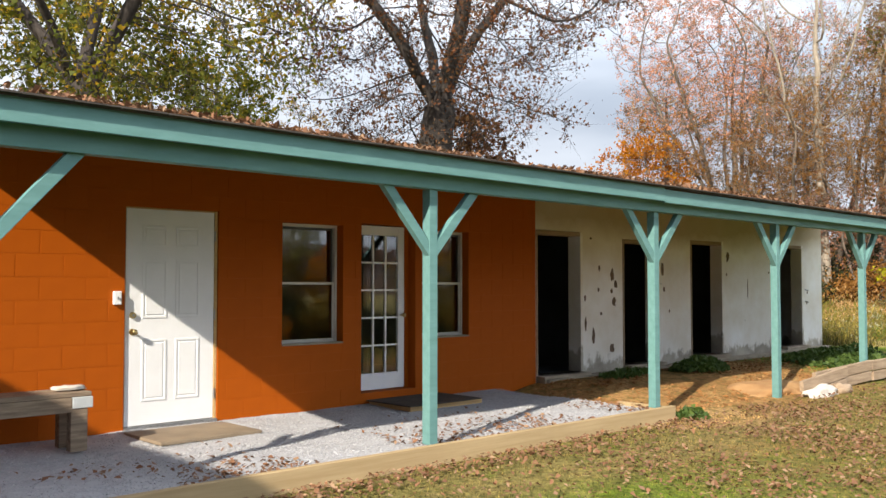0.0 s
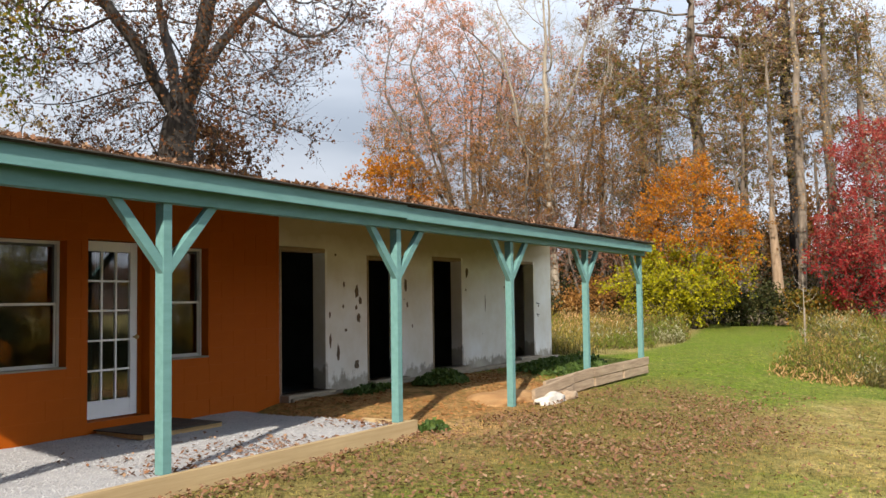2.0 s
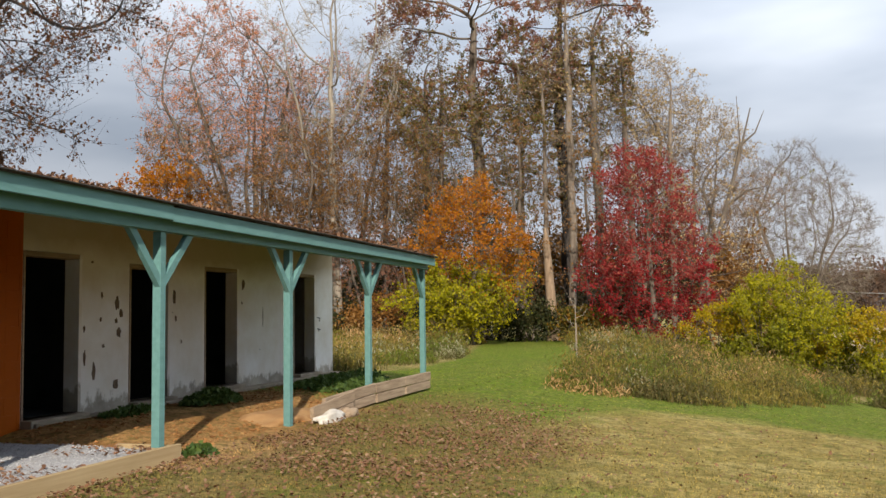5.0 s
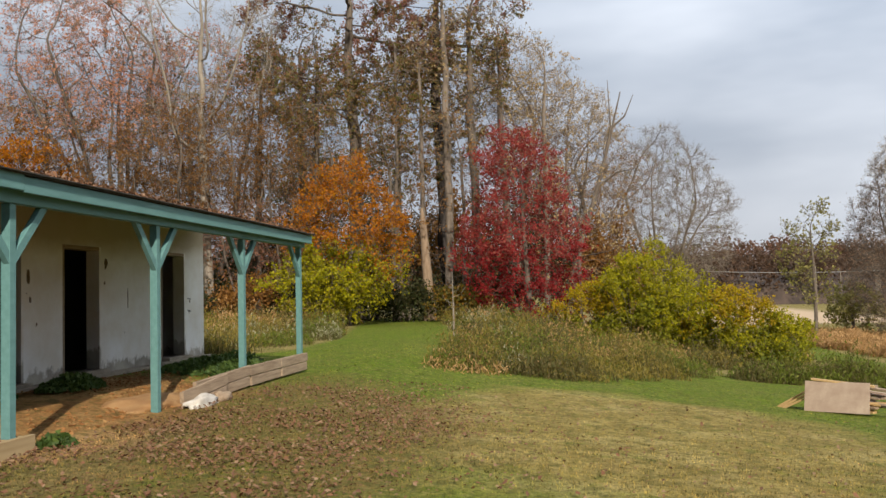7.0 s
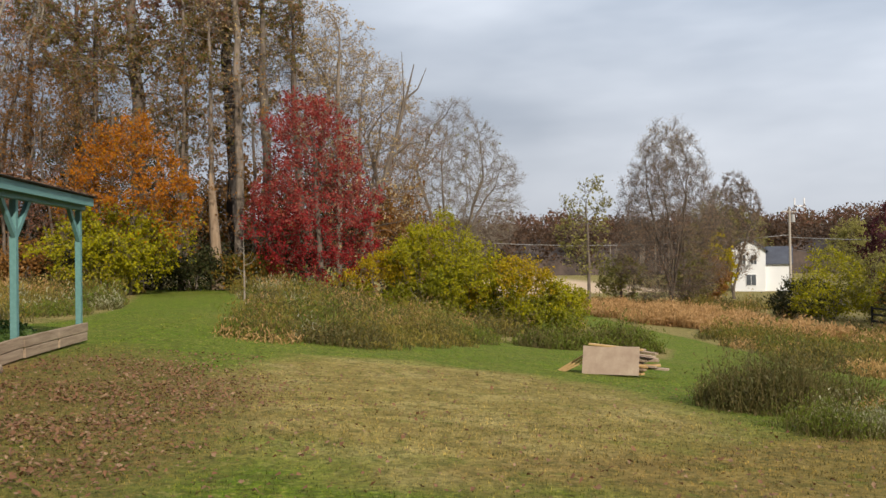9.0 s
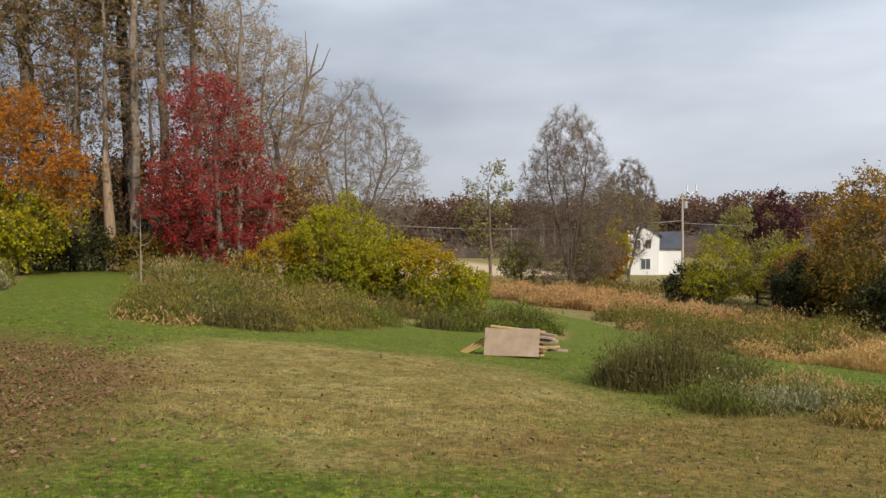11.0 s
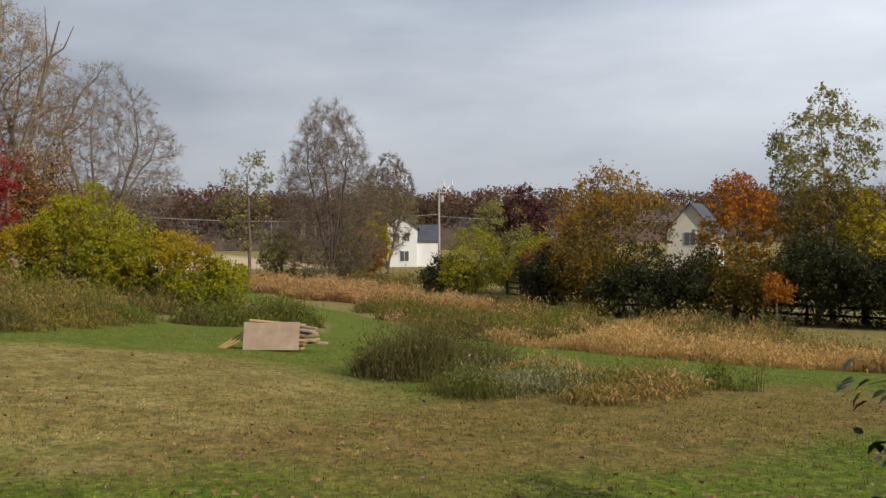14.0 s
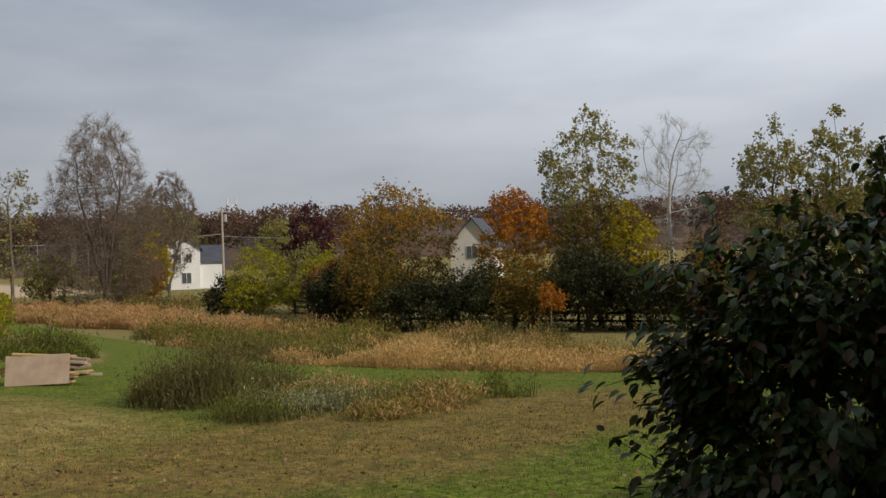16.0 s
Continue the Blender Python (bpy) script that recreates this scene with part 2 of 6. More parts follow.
LEAF_REDDEEP = foliage("deep_crimson_leaves", [(0.28, 0.028, 0.032), (0.38, 0.05, 0.055), (0.20, 0.022, 0.022), (0.42, 0.09, 0.08)], 0.6, 0.4)
LEAF_LIME = foliage("lime_leaves", [(0.14, 0.17, 0.035), (0.23, 0.25, 0.05), (0.34, 0.32, 0.08)])
LEAF_PINK = foliage("pink_orange_leaves", [(0.58, 0.26, 0.18), (0.72, 0.38, 0.27), (0.66, 0.36, 0.20), (0.52, 0.24, 0.14)])
LEAF_BROWN = foliage("russet_leaves", [(0.21, 0.115, 0.05), (0.32, 0.175, 0.065), (0.27, 0.135, 0.06)])
LEAF_ORANGE = foliage("orange_maple_leaves", [(0.40, 0.145, 0.028), (0.53, 0.21, 0.038), (0.46, 0.25, 0.045), (0.29, 0.11, 0.03)])
LEAF_GOLD = foliage("gold_leaves", [(0.42, 0.34, 0.03), (0.52, 0.42, 0.05), (0.30, 0.28, 0.04)])
LEAF_RED = foliage("red_maple_leaves", [(0.30, 0.05, 0.045), (0.40, 0.085, 0.08), (0.22, 0.04, 0.035), (0.46, 0.18, 0.13)])
LEAF_CREAM = foliage("pale_tan_leaves", [(0.50, 0.38, 0.20), (0.60, 0.47, 0.28), (0.42, 0.28, 0.16)])
LEAF_BUSH = foliage("yellow_green_leaves", [(0.30, 0.29, 0.045), (0.46, 0.43, 0.07), (0.18, 0.19, 0.04), (0.54, 0.46, 0.08)])
LEAF_LIMEBUSH = foliage("lime_yellow_leaves", [(0.17, 0.19, 0.035), (0.30, 0.31, 0.06), (0.40, 0.38, 0.08), (0.12, 0.14, 0.03)])
LEAF_GOLDBUSH = foliage("gold_orange_leaves", [(0.42, 0.33, 0.05), (0.50, 0.36, 0.06), (0.32, 0.29, 0.05), (0.46, 0.27, 0.06)])
LEAF_DARK = foliage("dark_shrub_leaves", [(0.018, 0.032, 0.010), (0.034, 0.055, 0.017), (0.06, 0.08, 0.025), (0.08, 0.034, 0.02)], 0.4, 0.2)
# leaf tones darkened to carry the shade low under the trees
LEAF_SHADOW = foliage("shade_darkened_leaves", [(0.028, 0.036, 0.014), (0.045, 0.052, 0.02), (0.07, 0.058, 0.026)], 0.6, 0.2)
LEAF_MIX = foliage("olive_orange_leaves", [(0.09, 0.09, 0.03), (0.16, 0.15, 0.045), (0.34, 0.17, 0.05), (0.14, 0.135, 0.04)])
LEAF_OLIVE = foliage("olive_leaves", [(0.22, 0.21, 0.075), (0.33, 0.31, 0.12), (0.46, 0.41, 0.19)], 0.6, 0.45)
LEAF_PURPLE = foliage("purple_leaves", [(0.08, 0.03, 0.035), (0.13, 0.045, 0.05), (0.06, 0.025, 0.03)])
# distance haze is put into these greyed leaf colours
LEAF_FAR = foliage("far_autumn_canopy", [(0.15, 0.085, 0.06), (0.22, 0.11, 0.07), (0.12, 0.095, 0.06), (0.18, 0.095, 0.065), (0.10, 0.10, 0.06)])
LEAF_FARDARK = foliage("far_woods_shade", [(0.09, 0.064, 0.047), (0.12, 0.075, 0.05), (0.14, 0.085, 0.055), (0.08, 0.064, 0.05)])
BRUSH = foliage("dry_brush", [(0.22, 0.18, 0.06), (0.31, 0.24, 0.085), (0.16, 0.155, 0.04), (0.38, 0.29, 0.115), (0.18, 0.175, 0.045)])
BRUSH_GREEN = foliage("green_weeds", [(0.12, 0.155, 0.035), (0.20, 0.235, 0.06), (0.10, 0.125, 0.03), (0.28, 0.27, 0.09)])
BRUSH_DARK = foliage("dark_weeds_and_shaded_stalks", [(0.10, 0.095, 0.04), (0.17, 0.135, 0.062), (0.09, 0.105, 0.034), (0.22, 0.17, 0.09)])
BRUSH_TAN = foliage("tan_tall_grass", [(0.46, 0.27, 0.11), (0.56, 0.36, 0.17), (0.36, 0.215, 0.085), (0.50, 0.32, 0.13)], 0.6, 0.35, False)
BRUSH_GOLD = foliage("golden_dry_grass", [(0.52, 0.33, 0.12), (0.64, 0.43, 0.17), (0.42, 0.26, 0.09), (0.58, 0.40, 0.16)], 0.6, 0.35, False)
ASTER = foliage("white_aster_heads", [(0.24, 0.24, 0.11), (0.60, 0.58, 0.46), (0.18, 0.20, 0.07), (0.50, 0.47, 0.34), (0.20, 0.20, 0.08)])
LITTER = foliage("fallen_leaves", [(0.17, 0.08, 0.04), (0.25, 0.125, 0.065), (0.11, 0.055, 0.032), (0.36, 0.235, 0.14)], 0.8, 0.1, False)
CLOD = foliage("clay_clods", [(0.26, 0.13, 0.06), (0.38, 0.22, 0.11), (0.20, 0.10, 0.05), (0.44, 0.29, 0.15)], 0.95, 0.0)
LEAF_HEDGE = foliage("fading_orange_olive_leaves", [(0.26, 0.20, 0.06), (0.50, 0.24, 0.06), (0.33, 0.27, 0.08), (0.56, 0.30, 0.08)], 0.6, 0.45)
IVY = foliage("ground_ivy", [(0.06, 0.10, 0.035), (0.10, 0.15, 0.05), (0.14, 0.19, 0.065)])
STONES = foliage("grey_gravel_stones", [(0.36, 0.36, 0.37), (0.43, 0.43, 0.44), (0.31, 0.31, 0.32), (0.48, 0.48, 0.48)], 0.9, 0.0, False)


MOWN = [([(18, 5.5), (30, 6.4), (52, 11.0)], 2.0), ([(21, -7.0), (28, -10.0), (36, -12.8), (47, -13.8), (62, -14.2), (76, -14.8), (105, -18)], 1.7), ([(30, -11.0), (18, -11.0), (9, -10.3), (2, -10.0)], 1.3)]


def lawn_colour(nt):
    """Green turf with dry and leaf-strewn areas laid out over the plot in world metres."""
    nodes, links = nt.nodes, nt.links
    geo = nodes.new("ShaderNodeNewGeometry")
    pos = geo.outputs["Position"]

    def area(cx, cy, rx, ry, turn, lo, hi):
        mp = nodes.new("ShaderNodeMapping")
        mp.vector_type = "TEXTURE"
        mp.inputs["Location"].default_value = (cx, cy, 0)
        mp.inputs["Rotation"].default_value = (0, 0, radians(turn))
        mp.inputs["Scale"].default_value = (rx, ry, 1000)
        links.new(pos, mp.inputs["Vector"])
        ln = nodes.new("ShaderNodeVectorMath")
        ln.operation = "LENGTH"
        links.new(mp.outputs["Vector"], ln.inputs[0])
        wob = nodes.new("ShaderNodeTexNoise")
        wob.inputs["Scale"].default_value = 0.55
        wob.inputs["Detail"].default_value = 5
        links.new(pos, wob.inputs["Vector"])
        ad = nodes.new("ShaderNodeMath")
        ad.operation = "MULTIPLY_ADD"
        ad.inputs[1].default_value = 0.7
        links.new(wob.outputs["Fac"], ad.inputs[0])
        links.new(ln.outputs["Value"], ad.inputs[2])
        return span_node(nt, ad.outputs[0], lo, hi, 1.0, 0.0)

    def noise_at(scale, detail=4):
        n = nodes.new("ShaderNodeTexNoise")
        n.inputs["Scale"].default_value = scale
        n.inputs["Detail"].default_value = detail
        n.inputs["Roughness"].default_value = 0.65
        links.new(pos, n.inputs["Vector"])
        return n.outputs["Fac"]

    fine, mid, big = noise_at(16, 6), noise_at(1.6, 5), noise_at(0.35)
    tuft = noise_at(5.5, 4)
    green = mix_node(nt, span_node(nt, mid, 0.35, 0.7), (0.085, 0.155, 0.014), (0.165, 0.225, 0.026))
    dry = mix_node(nt, span_node(nt, mid, 0.35, 0.65), (0.31, 0.225, 0.085), (0.43, 0.325, 0.13))
    dry = mix_node(nt, span_node(nt, fine, 0.45, 0.75, 0, 0.6), dry, (0.24, 0.20, 0.075))
    dry = mix_node(nt, span_node(nt, noise_at(2.1, 7), 0.44, 0.62, 0.0, 0.75), dry, (0.215, 0.15, 0.06))
    dry = mix_node(nt, span_node(nt, noise_at(0.9, 5), 0.50, 0.66, 0.0, 0.6), dry, (0.50, 0.40, 0.19))
    leafy = mix_node(nt, span_node(nt, fine, 0.42, 0.60), (0.19, 0.155, 0.055), (0.20, 0.11, 0.055))
    col = mix_node(nt, span_node(nt, big, 0.42, 0.7, 0, 0.45), green, (0.20, 0.19, 0.06))

    def lay(col, mask, over, amount):
        m = nodes.new("ShaderNodeMath")
        m.operation = "MULTIPLY"
        m.inputs[1].default_value = amount
        links.new(mask, m.inputs[0])
        return mix_node(nt, m.outputs[0], col, over)

    col = mix_node(nt, span_node(nt, tuft, 0.5, 0.72, 0, 0.35), col, (0.25, 0.20, 0.06))
    # green tufts and straw showing through one another at a step's width
    col = mix_node(nt, span_node(nt, noise_at(4.1, 6), 0.56, 0.66, 0.0, 0.5), col, (0.34, 0.29, 0.11))
    col = mix_node(nt, span_node(nt, noise_at(8.5, 5), 0.40, 0.50, 0.85, 0.0), col, (0.075, 0.10, 0.014))
    brown = mix_node(nt, span_node(nt, noise_at(3.2, 6), 0.40, 0.62), (0.30, 0.205, 0.075), (0.17, 0.115, 0.045))
    col = lay(col, area(13.3, -0.3, 6.0, 3.6, 4, 1.12, 1.38), dry, 0.85)
    col = lay(col, area(9.0, -5.6, 2.3, 5.4, 16, 1.12, 1.45), brown, 0.85)
    col = lay(col, area(11.4, 3.7, 5.2, 2.0, 10, 1.05, 1.5), leafy, 0.82)
    col = lay(col, area(6.5, 4.9, 5.5, 0.8, 0, 1.0, 1.6), (0.26, 0.17, 0.09), 0.6)
    col = mix_node(nt, span_node(nt, noise_at(2.6, 6), 0.57, 0.65, 0.0, 0.6), col, (0.11, 0.145, 0.02))
    col = mix_node(nt, span_node(nt, noise_at(9.0, 6), 0.56, 0.66, 0.0, 0.35), col, (0.46, 0.37, 0.16))
    # rough unmown meadow past the lawn, with mown ways left through it
    def way(pts, half):
        best = None
        for (ax, ay), (bx, by) in zip(pts, pts[1:]):
            L = math.hypot(bx - ax, by - ay)
            mp = nodes.new("ShaderNodeMapping")
            mp.vector_type = "TEXTURE"
            mp.inputs["Location"].default_value = ((ax + bx) / 2, (ay + by) / 2, 0)
            mp.inputs["Rotation"].default_value = (0, 0, math.atan2(by - ay, bx - ax))
            mp.inputs["Scale"].default_value = (L / 2 + half, half, 1000)
            links.new(pos, mp.inputs["Vector"])
            ab = nodes.new("ShaderNodeVectorMath")
            ab.operation = "ABSOLUTE"
            links.new(mp.outputs["Vector"], ab.inputs[0])
            sp = nodes.new("ShaderNodeSeparateXYZ")
            links.new(ab.outputs[0], sp.inputs[0])
            mx = nodes.new("ShaderNodeMath")
            mx.operation = "MAXIMUM"
            links.new(sp.outputs[0], mx.inputs[0])
            links.new(sp.outputs[1], mx.inputs[1])
            m = span_node(nt, mx.outputs[0], 0.9, 1.1, 1.0, 0.0)
            if best is None:
                best = m
            else:
                j = nodes.new("ShaderNodeMath")
                j.operation = "MAXIMUM"
                links.new(best, j.inputs[0])
                links.new(m, j.inputs[1])
                best = j.outputs[0]
        return best

    lawn = area(11.5, -3.0, 19.0, 14.0, 0, 1.3, 1.42)
    keep = lawn
    for pts, half in MOWN:
        j = nodes.new("ShaderNodeMath")
        j.operation = "MAXIMUM"
        links.new(keep, j.inputs[0])
        links.new(way(pts, half), j.inputs[1])
        keep = j.outputs[0]
    rough = mix_node(nt, span_node(nt, mid, 0.35, 0.65), (0.22, 0.19, 0.07), (0.32, 0.25, 0.11))
    inv = span_node(nt, keep, 0.0, 1.0, 1.0, 0.0)
    col = mix_node(nt, inv, col, rough)
    dirt = mix_node(nt, span_node(nt, mid, 0.35, 0.65), (0.27, 0.125, 0.055), (0.44, 0.265, 0.125))
    col = lay(col, area(11.8, 6.9, 3.4, 1.9, 0, 1.1, 1.45), dirt, 0.95)
    col = lay(col, area(9.4, 5.2, 1.1, 0.5, 0, 1.0, 1.5), (0.42, 0.27, 0.13), 0.9)
    col = mix_node(nt, span_node(nt, fine, 0.32, 0.52, 0.7, 0.0), col, (0.06, 0.066, 0.02))
    col = mix_node(nt, span_node(nt, fine, 0.55, 0.75, 0.0, 0.5), col, (0.48, 0.385, 0.115))
    col = mix_node(nt, span_node(nt, noise_at(6.0, 3), 0.36, 0.50, 0.6, 0.0), col, (0.09, 0.085, 0.025))
    hs = nodes.new("ShaderNodeHueSaturation")
    hs.inputs["Saturation"].default_value = 1.06
    links.new(col, hs.inputs["Color"])
    return hs.outputs["Color"], fine, mid


def _lawn(nt, nodes, links, b):
    col, fine, mid = lawn_colour(nt)
    geo = nodes.new("ShaderNodeNewGeometry")
    sep = nodes.new("ShaderNodeSeparateXYZ")
    links.new(geo.outputs["Position"], sep.inputs[0])
    # stubble field and woodland floor in the distance
    far = nodes.new("ShaderNodeMath")
    far.operation = "MULTIPLY"
    links.new(span_node(nt, sep.outputs["X"], 118, 124), far.inputs[0])
    links.new(span_node(nt, sep.outputs["Y"], -14, -17), far.inputs[1])
    strip = nodes.new("ShaderNodeMath")
    strip.operation = "MULTIPLY"
    links.new(far.outputs[0], strip.inputs[0])
    links.new(span_node(nt, sep.outputs["Y"], -44, -38), strip.inputs[1])
    col = mix_node(nt, strip.outputs[0], col, (0.52, 0.39, 0.26))
    links.new(col, b.inputs["Base Color"])
    b.inputs["Roughness"].default_value = 0.95
    b.inputs["Specular IOR Level"].default_value = 0.1
    bump_node(nt, fine, 0.9, 0.05, b)


LAWN = material("lawn_ground", _lawn)


def _blade(nt, nodes, links, b):
    col, fine, mid = lawn_colour(nt)
    geo = nodes.new("ShaderNodeNewGeometry")
    tone = ramp_node(nt, geo.outputs["Random Per Island"], [(0.0, (0.22, 0.24, 0.18)), (0.5, (0.95, 0.95, 0.95)), (1.0, (2.2, 2.0, 1.75))])
    col = mix_node(nt, 1.0, col, tone, "MULTIPLY")
    links.new(col, b.inputs["Base Color"])
    b.inputs["Roughness"].default_value = 0.7
    b.inputs["Specular IOR Level"].default_value = 0.15
    tr = nodes.new("ShaderNodeBsdfTranslucent")
    links.new(col, tr.inputs["Color"])
    mx = nodes.new("ShaderNodeMixShader")
    mx.inputs[0].default_value = 0.25
    links.new(b.outputs[0], mx.inputs[1])
    links.new(tr.outputs[0], mx.inputs[2])
    links.new(mx.outputs[0], nodes["Material Output"].inputs["Surface"])


BLADE = material("grass_blades", _blade)
GRAVEL = surface("gravel_bed", (0.41, 0.41, 0.42), (0.32, 0.32, 0.33), 7, 55, 0.95, 1.0)
OSB = surface("weathered_sheathing", (0.46, 0.36, 0.27), (0.33, 0.24, 0.18), 4, 35, 0.85, 0.4)

# ---- building helpers ----


def part(name, bm, mat, parent=None, label=""):
    me = bpy.data.meshes.new(name)
    bm.to_mesh(me)
    bm.free()
    me.materials.append(mat)
    ob = new(name, me)
    if parent is not None:
        ob.parent = parent
    if label:
        ob["label"] = label
    return ob


def raw(name, verts, faces, mat, parent=None, label="", smooth=False):
    me = bpy.data.meshes.new(name)
    me.from_pydata(verts, [], faces)
    if smooth:
        me.shade_smooth()
    me.materials.append(mat)
    ob = new(name, me)
    if parent is not None:
        ob.parent = parent
    if label:
        ob["label"] = label
    return ob


def thing(name, label, category, at=(0, 0, 0), group="", kind=""):
    ob = new(name)
    ob.location = at
    ob.empty_display_size = 0.1
    return tagged(ob, label, category, group, kind)


def box(x0, x1, y0, y1, z0, z1, bevel=0.0, bm=None):
    own = bmesh.new() if bm is None else bm
    m = Matrix.Translation(((x0 + x1) / 2, (y0 + y1) / 2, (z0 + z1) / 2)) @ Matrix.Diagonal((x1 - x0, y1 - y0, z1 - z0, 1))
    made = bmesh.ops.create_cube(own, size=1, matrix=m)
    if bevel:
        edges = list({e for v in made["verts"] for e in v.link_edges})
        bmesh.ops.bevel(own, geom=edges, offset=bevel, segments=2, affect="EDGES", profile=0.5)
    return own


def beam_between(a, b, w, h, bevel=0.004, up=(0, 0, 1)):
    """A squared timber from a to b, w wide and h deep."""
    a, b = Vector(a), Vector(b)
    d = b - a
    z = d.normalized()
    x = Vector(up).cross(z)
    x = x.normalized() if x.length > 1e-4 else Vector((1, 0, 0))
    y = z.cross(x)
    bm = box(-w / 2, w / 2, -h / 2, h / 2, 0, d.length, bevel)
    m = Matrix(((x.x, y.x, z.x, a.x), (x.y, y.y, z.y, a.y), (x.z, y.z, z.z, a.z), (0, 0, 0, 1)))
    bmesh.ops.transform(bm, matrix=m, verts=bm.verts)
    return bm


def cylinder(r, z0, z1, n=16, r2=None, m=None):
    bm = bmesh.new()
    bmesh.ops.create_cone(bm, cap_ends=True, segments=n, radius1=r, radius2=r if r2 is None else r2, depth=z1 - z0,
                          matrix=(m or Matrix()) @ Matrix.Translation((0, 0, (z0 + z1) / 2)))
    return bm


def ball(c, r, squash=(1, 1, 1), n=12):
    bm = bmesh.new()
    bmesh.ops.create_uvsphere(bm, u_segments=n, v_segments=n // 2 + 2, radius=r, matrix=Matrix.Translation(c) @ Matrix.Diagonal((*squash, 1)))
    return bm


def wall(name, x0, x1, z0, z1, y0, y1, holes, mat):
    """A wall along x with rectangular openings (x0, x1, z0, z1) cut through it."""
    bm = bmesh.new()
    xs = sorted({x0, x1, *[h[0] for h in holes], *[h[1] for h in holes]})
    for a, b in zip(xs, xs[1:]):
        gaps = sorted([(h[2], h[3]) for h in holes if h[0] < (a + b) / 2 < h[1]])
        lo = z0
        for g0, g1 in gaps + [(z1, z1)]:
            if g0 - lo > 1e-4:
                box(a, b, y0, y1, lo, g0, bm=bm)
            lo = g1
    bmesh.ops.remove_doubles(bm, verts=bm.verts, dist=1e-5)
    return tagged(part(name, bm, mat), kind="structure")


# ---- ground ----


def gz(x, y):
    fall = 0.0067 * max(x, 0.0) * max(0.0, 5.0 - y)
    z = -0.12 - 3.4 * (1 - math.exp(-fall / 3.4))
    if 5.4 < y < 9.5 and 8.9 < x < 18.9:
        z += 0.19 * min(1, (x - 8.9) / 1.0, (18.9 - x) / 1.5) * min(1, (y - 5.4) / 1.6)
    return z + 0.025 * noise.noise((x * 0.5, y * 0.5, 0.3)) * (0 if 0 < x < 19 and 5.0 < y < 8.4 else 1)


def spread(lo, hi, step, far, grow=1.25):
    mids = list(np.arange(lo, hi + 1e-6, step))
    s, v = step, hi
    while v < far:
        s *= grow
        v += s
        mids.append(v)
    s, v = step, lo
    while v > -far:
        s *= grow
        v -= s
        mids.insert(0, v)
    return mids


gx, gy = spread(-6, 30, 0.4, 2200), spread(-24, 16, 0.4, 2200)
gv = [(x, y, gz(x, y)) for x in gx for y in gy]
ny = len(gy)
gf = [(i * ny + j, (i + 1) * ny + j, (i + 1) * ny + j + 1, i * ny + j + 1) for i in range(len(gx) - 1) for j in range(ny - 1)]
ground = tagged(raw("ground", gv, gf, LAWN, smooth=True), "mown lawn with dry patches and fallen leaves", "ground", kind="structure")

# ---- the long building ----
WY = 8.0
ROOF_X0, ROOF_X1 = 1.85, 18.9
WIN1, WIN2 = (5.70, 6.50, 0.72, 2.04), (7.69, 8.48, 0.72, 2.04)
DOOR1, DOOR2 = (3.985, 4.945, 0.04, 2.105), (6.76, 7.58, 0.14, 2.075)
STALLS = [(9.775, 10.80, 0.13, 2.13), (11.78, 12.74, 0.16, 2.07), (13.69, 14.74, 0.19, 2.12), (16.80, 17.78, 0.20, 2.14)]
wall("wall_orange", -1.0, 9.772, -0.3, 2.80, WY, WY + 0.2, [WIN1, WIN2, DOOR1, DOOR2], ORANGE)
wall("wall_white", 9.772, 18.63, -0.3, 2.80, WY, WY + 0.2, STALLS, WHITEWALL)
tagged(part("wall_end", box(18.43, 18.63, WY + 0.2, 15.0, -0.3, 2.80), WHITEWALL), kind="structure")
tagged(part("wall_back", box(-1.0, 18.63, 15.0, 15.2, -0.3, 2.80), WHITEWALL), kind="structure")
tagged(part("wall_side", box(-1.0, -0.8, WY + 0.2, 15.0, -0.3, 2.80), ORANGE), kind="structure")
# room surfaces share the shade-dark colour so the doorways read black
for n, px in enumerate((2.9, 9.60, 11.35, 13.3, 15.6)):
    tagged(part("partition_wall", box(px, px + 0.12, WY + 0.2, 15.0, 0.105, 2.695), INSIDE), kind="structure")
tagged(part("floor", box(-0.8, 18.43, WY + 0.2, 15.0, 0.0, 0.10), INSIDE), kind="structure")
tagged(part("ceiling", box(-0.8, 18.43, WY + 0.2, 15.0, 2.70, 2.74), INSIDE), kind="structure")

# footing ledge along the white part
bm = bmesh.new()
for a, b in ((9.80, 11.75), (11.75, 13.7), (13.7, 16.4), (16.4, 18.66)):
    box(a + 0.01, b - 0.01, 7.80, WY - 0.003, -0.2, 0.095 + 0.008 * (a - 9.8), 0.02, bm)
tagged(part("footing", bm, CONCRETE), kind="structure")


def roof_z(y):
    return 2.437 + 0.17 * (y - 5.33) if y < 11.5 else 2.437 + 0.17 * (11.5 - 5.33) - 0.17 * (y - 11.5)


bm = bmesh.new()
rows = []
for y in (5.30, 8.0, 11.5, 15.6):
    rows.append([bm.verts.new((x, y, roof_z(y) + dz)) for x, dz in ((ROOF_X0, 0.02), (ROOF_X1 - (1.4 if y < 6 else 0.18), -0.058))])
for a, b in zip(rows, rows[1:]):
    bm.faces.new((a[0], a[1], b[1], b[0]))
geom = bmesh.ops.extrude_face_region(bm, geom=bm.faces[:])
bmesh.ops.translate(bm, vec=(0, 0, 0.018), verts=[v for v in geom["geom"] if isinstance(v, bmesh.types.BMVert)])
bmesh.ops.recalc_face_normals(bm, faces=bm.faces)
roof = tagged(part("roof", bm, SHINGLE), "low dark shingle roof strewn with leaves", "roof", kind="structure")
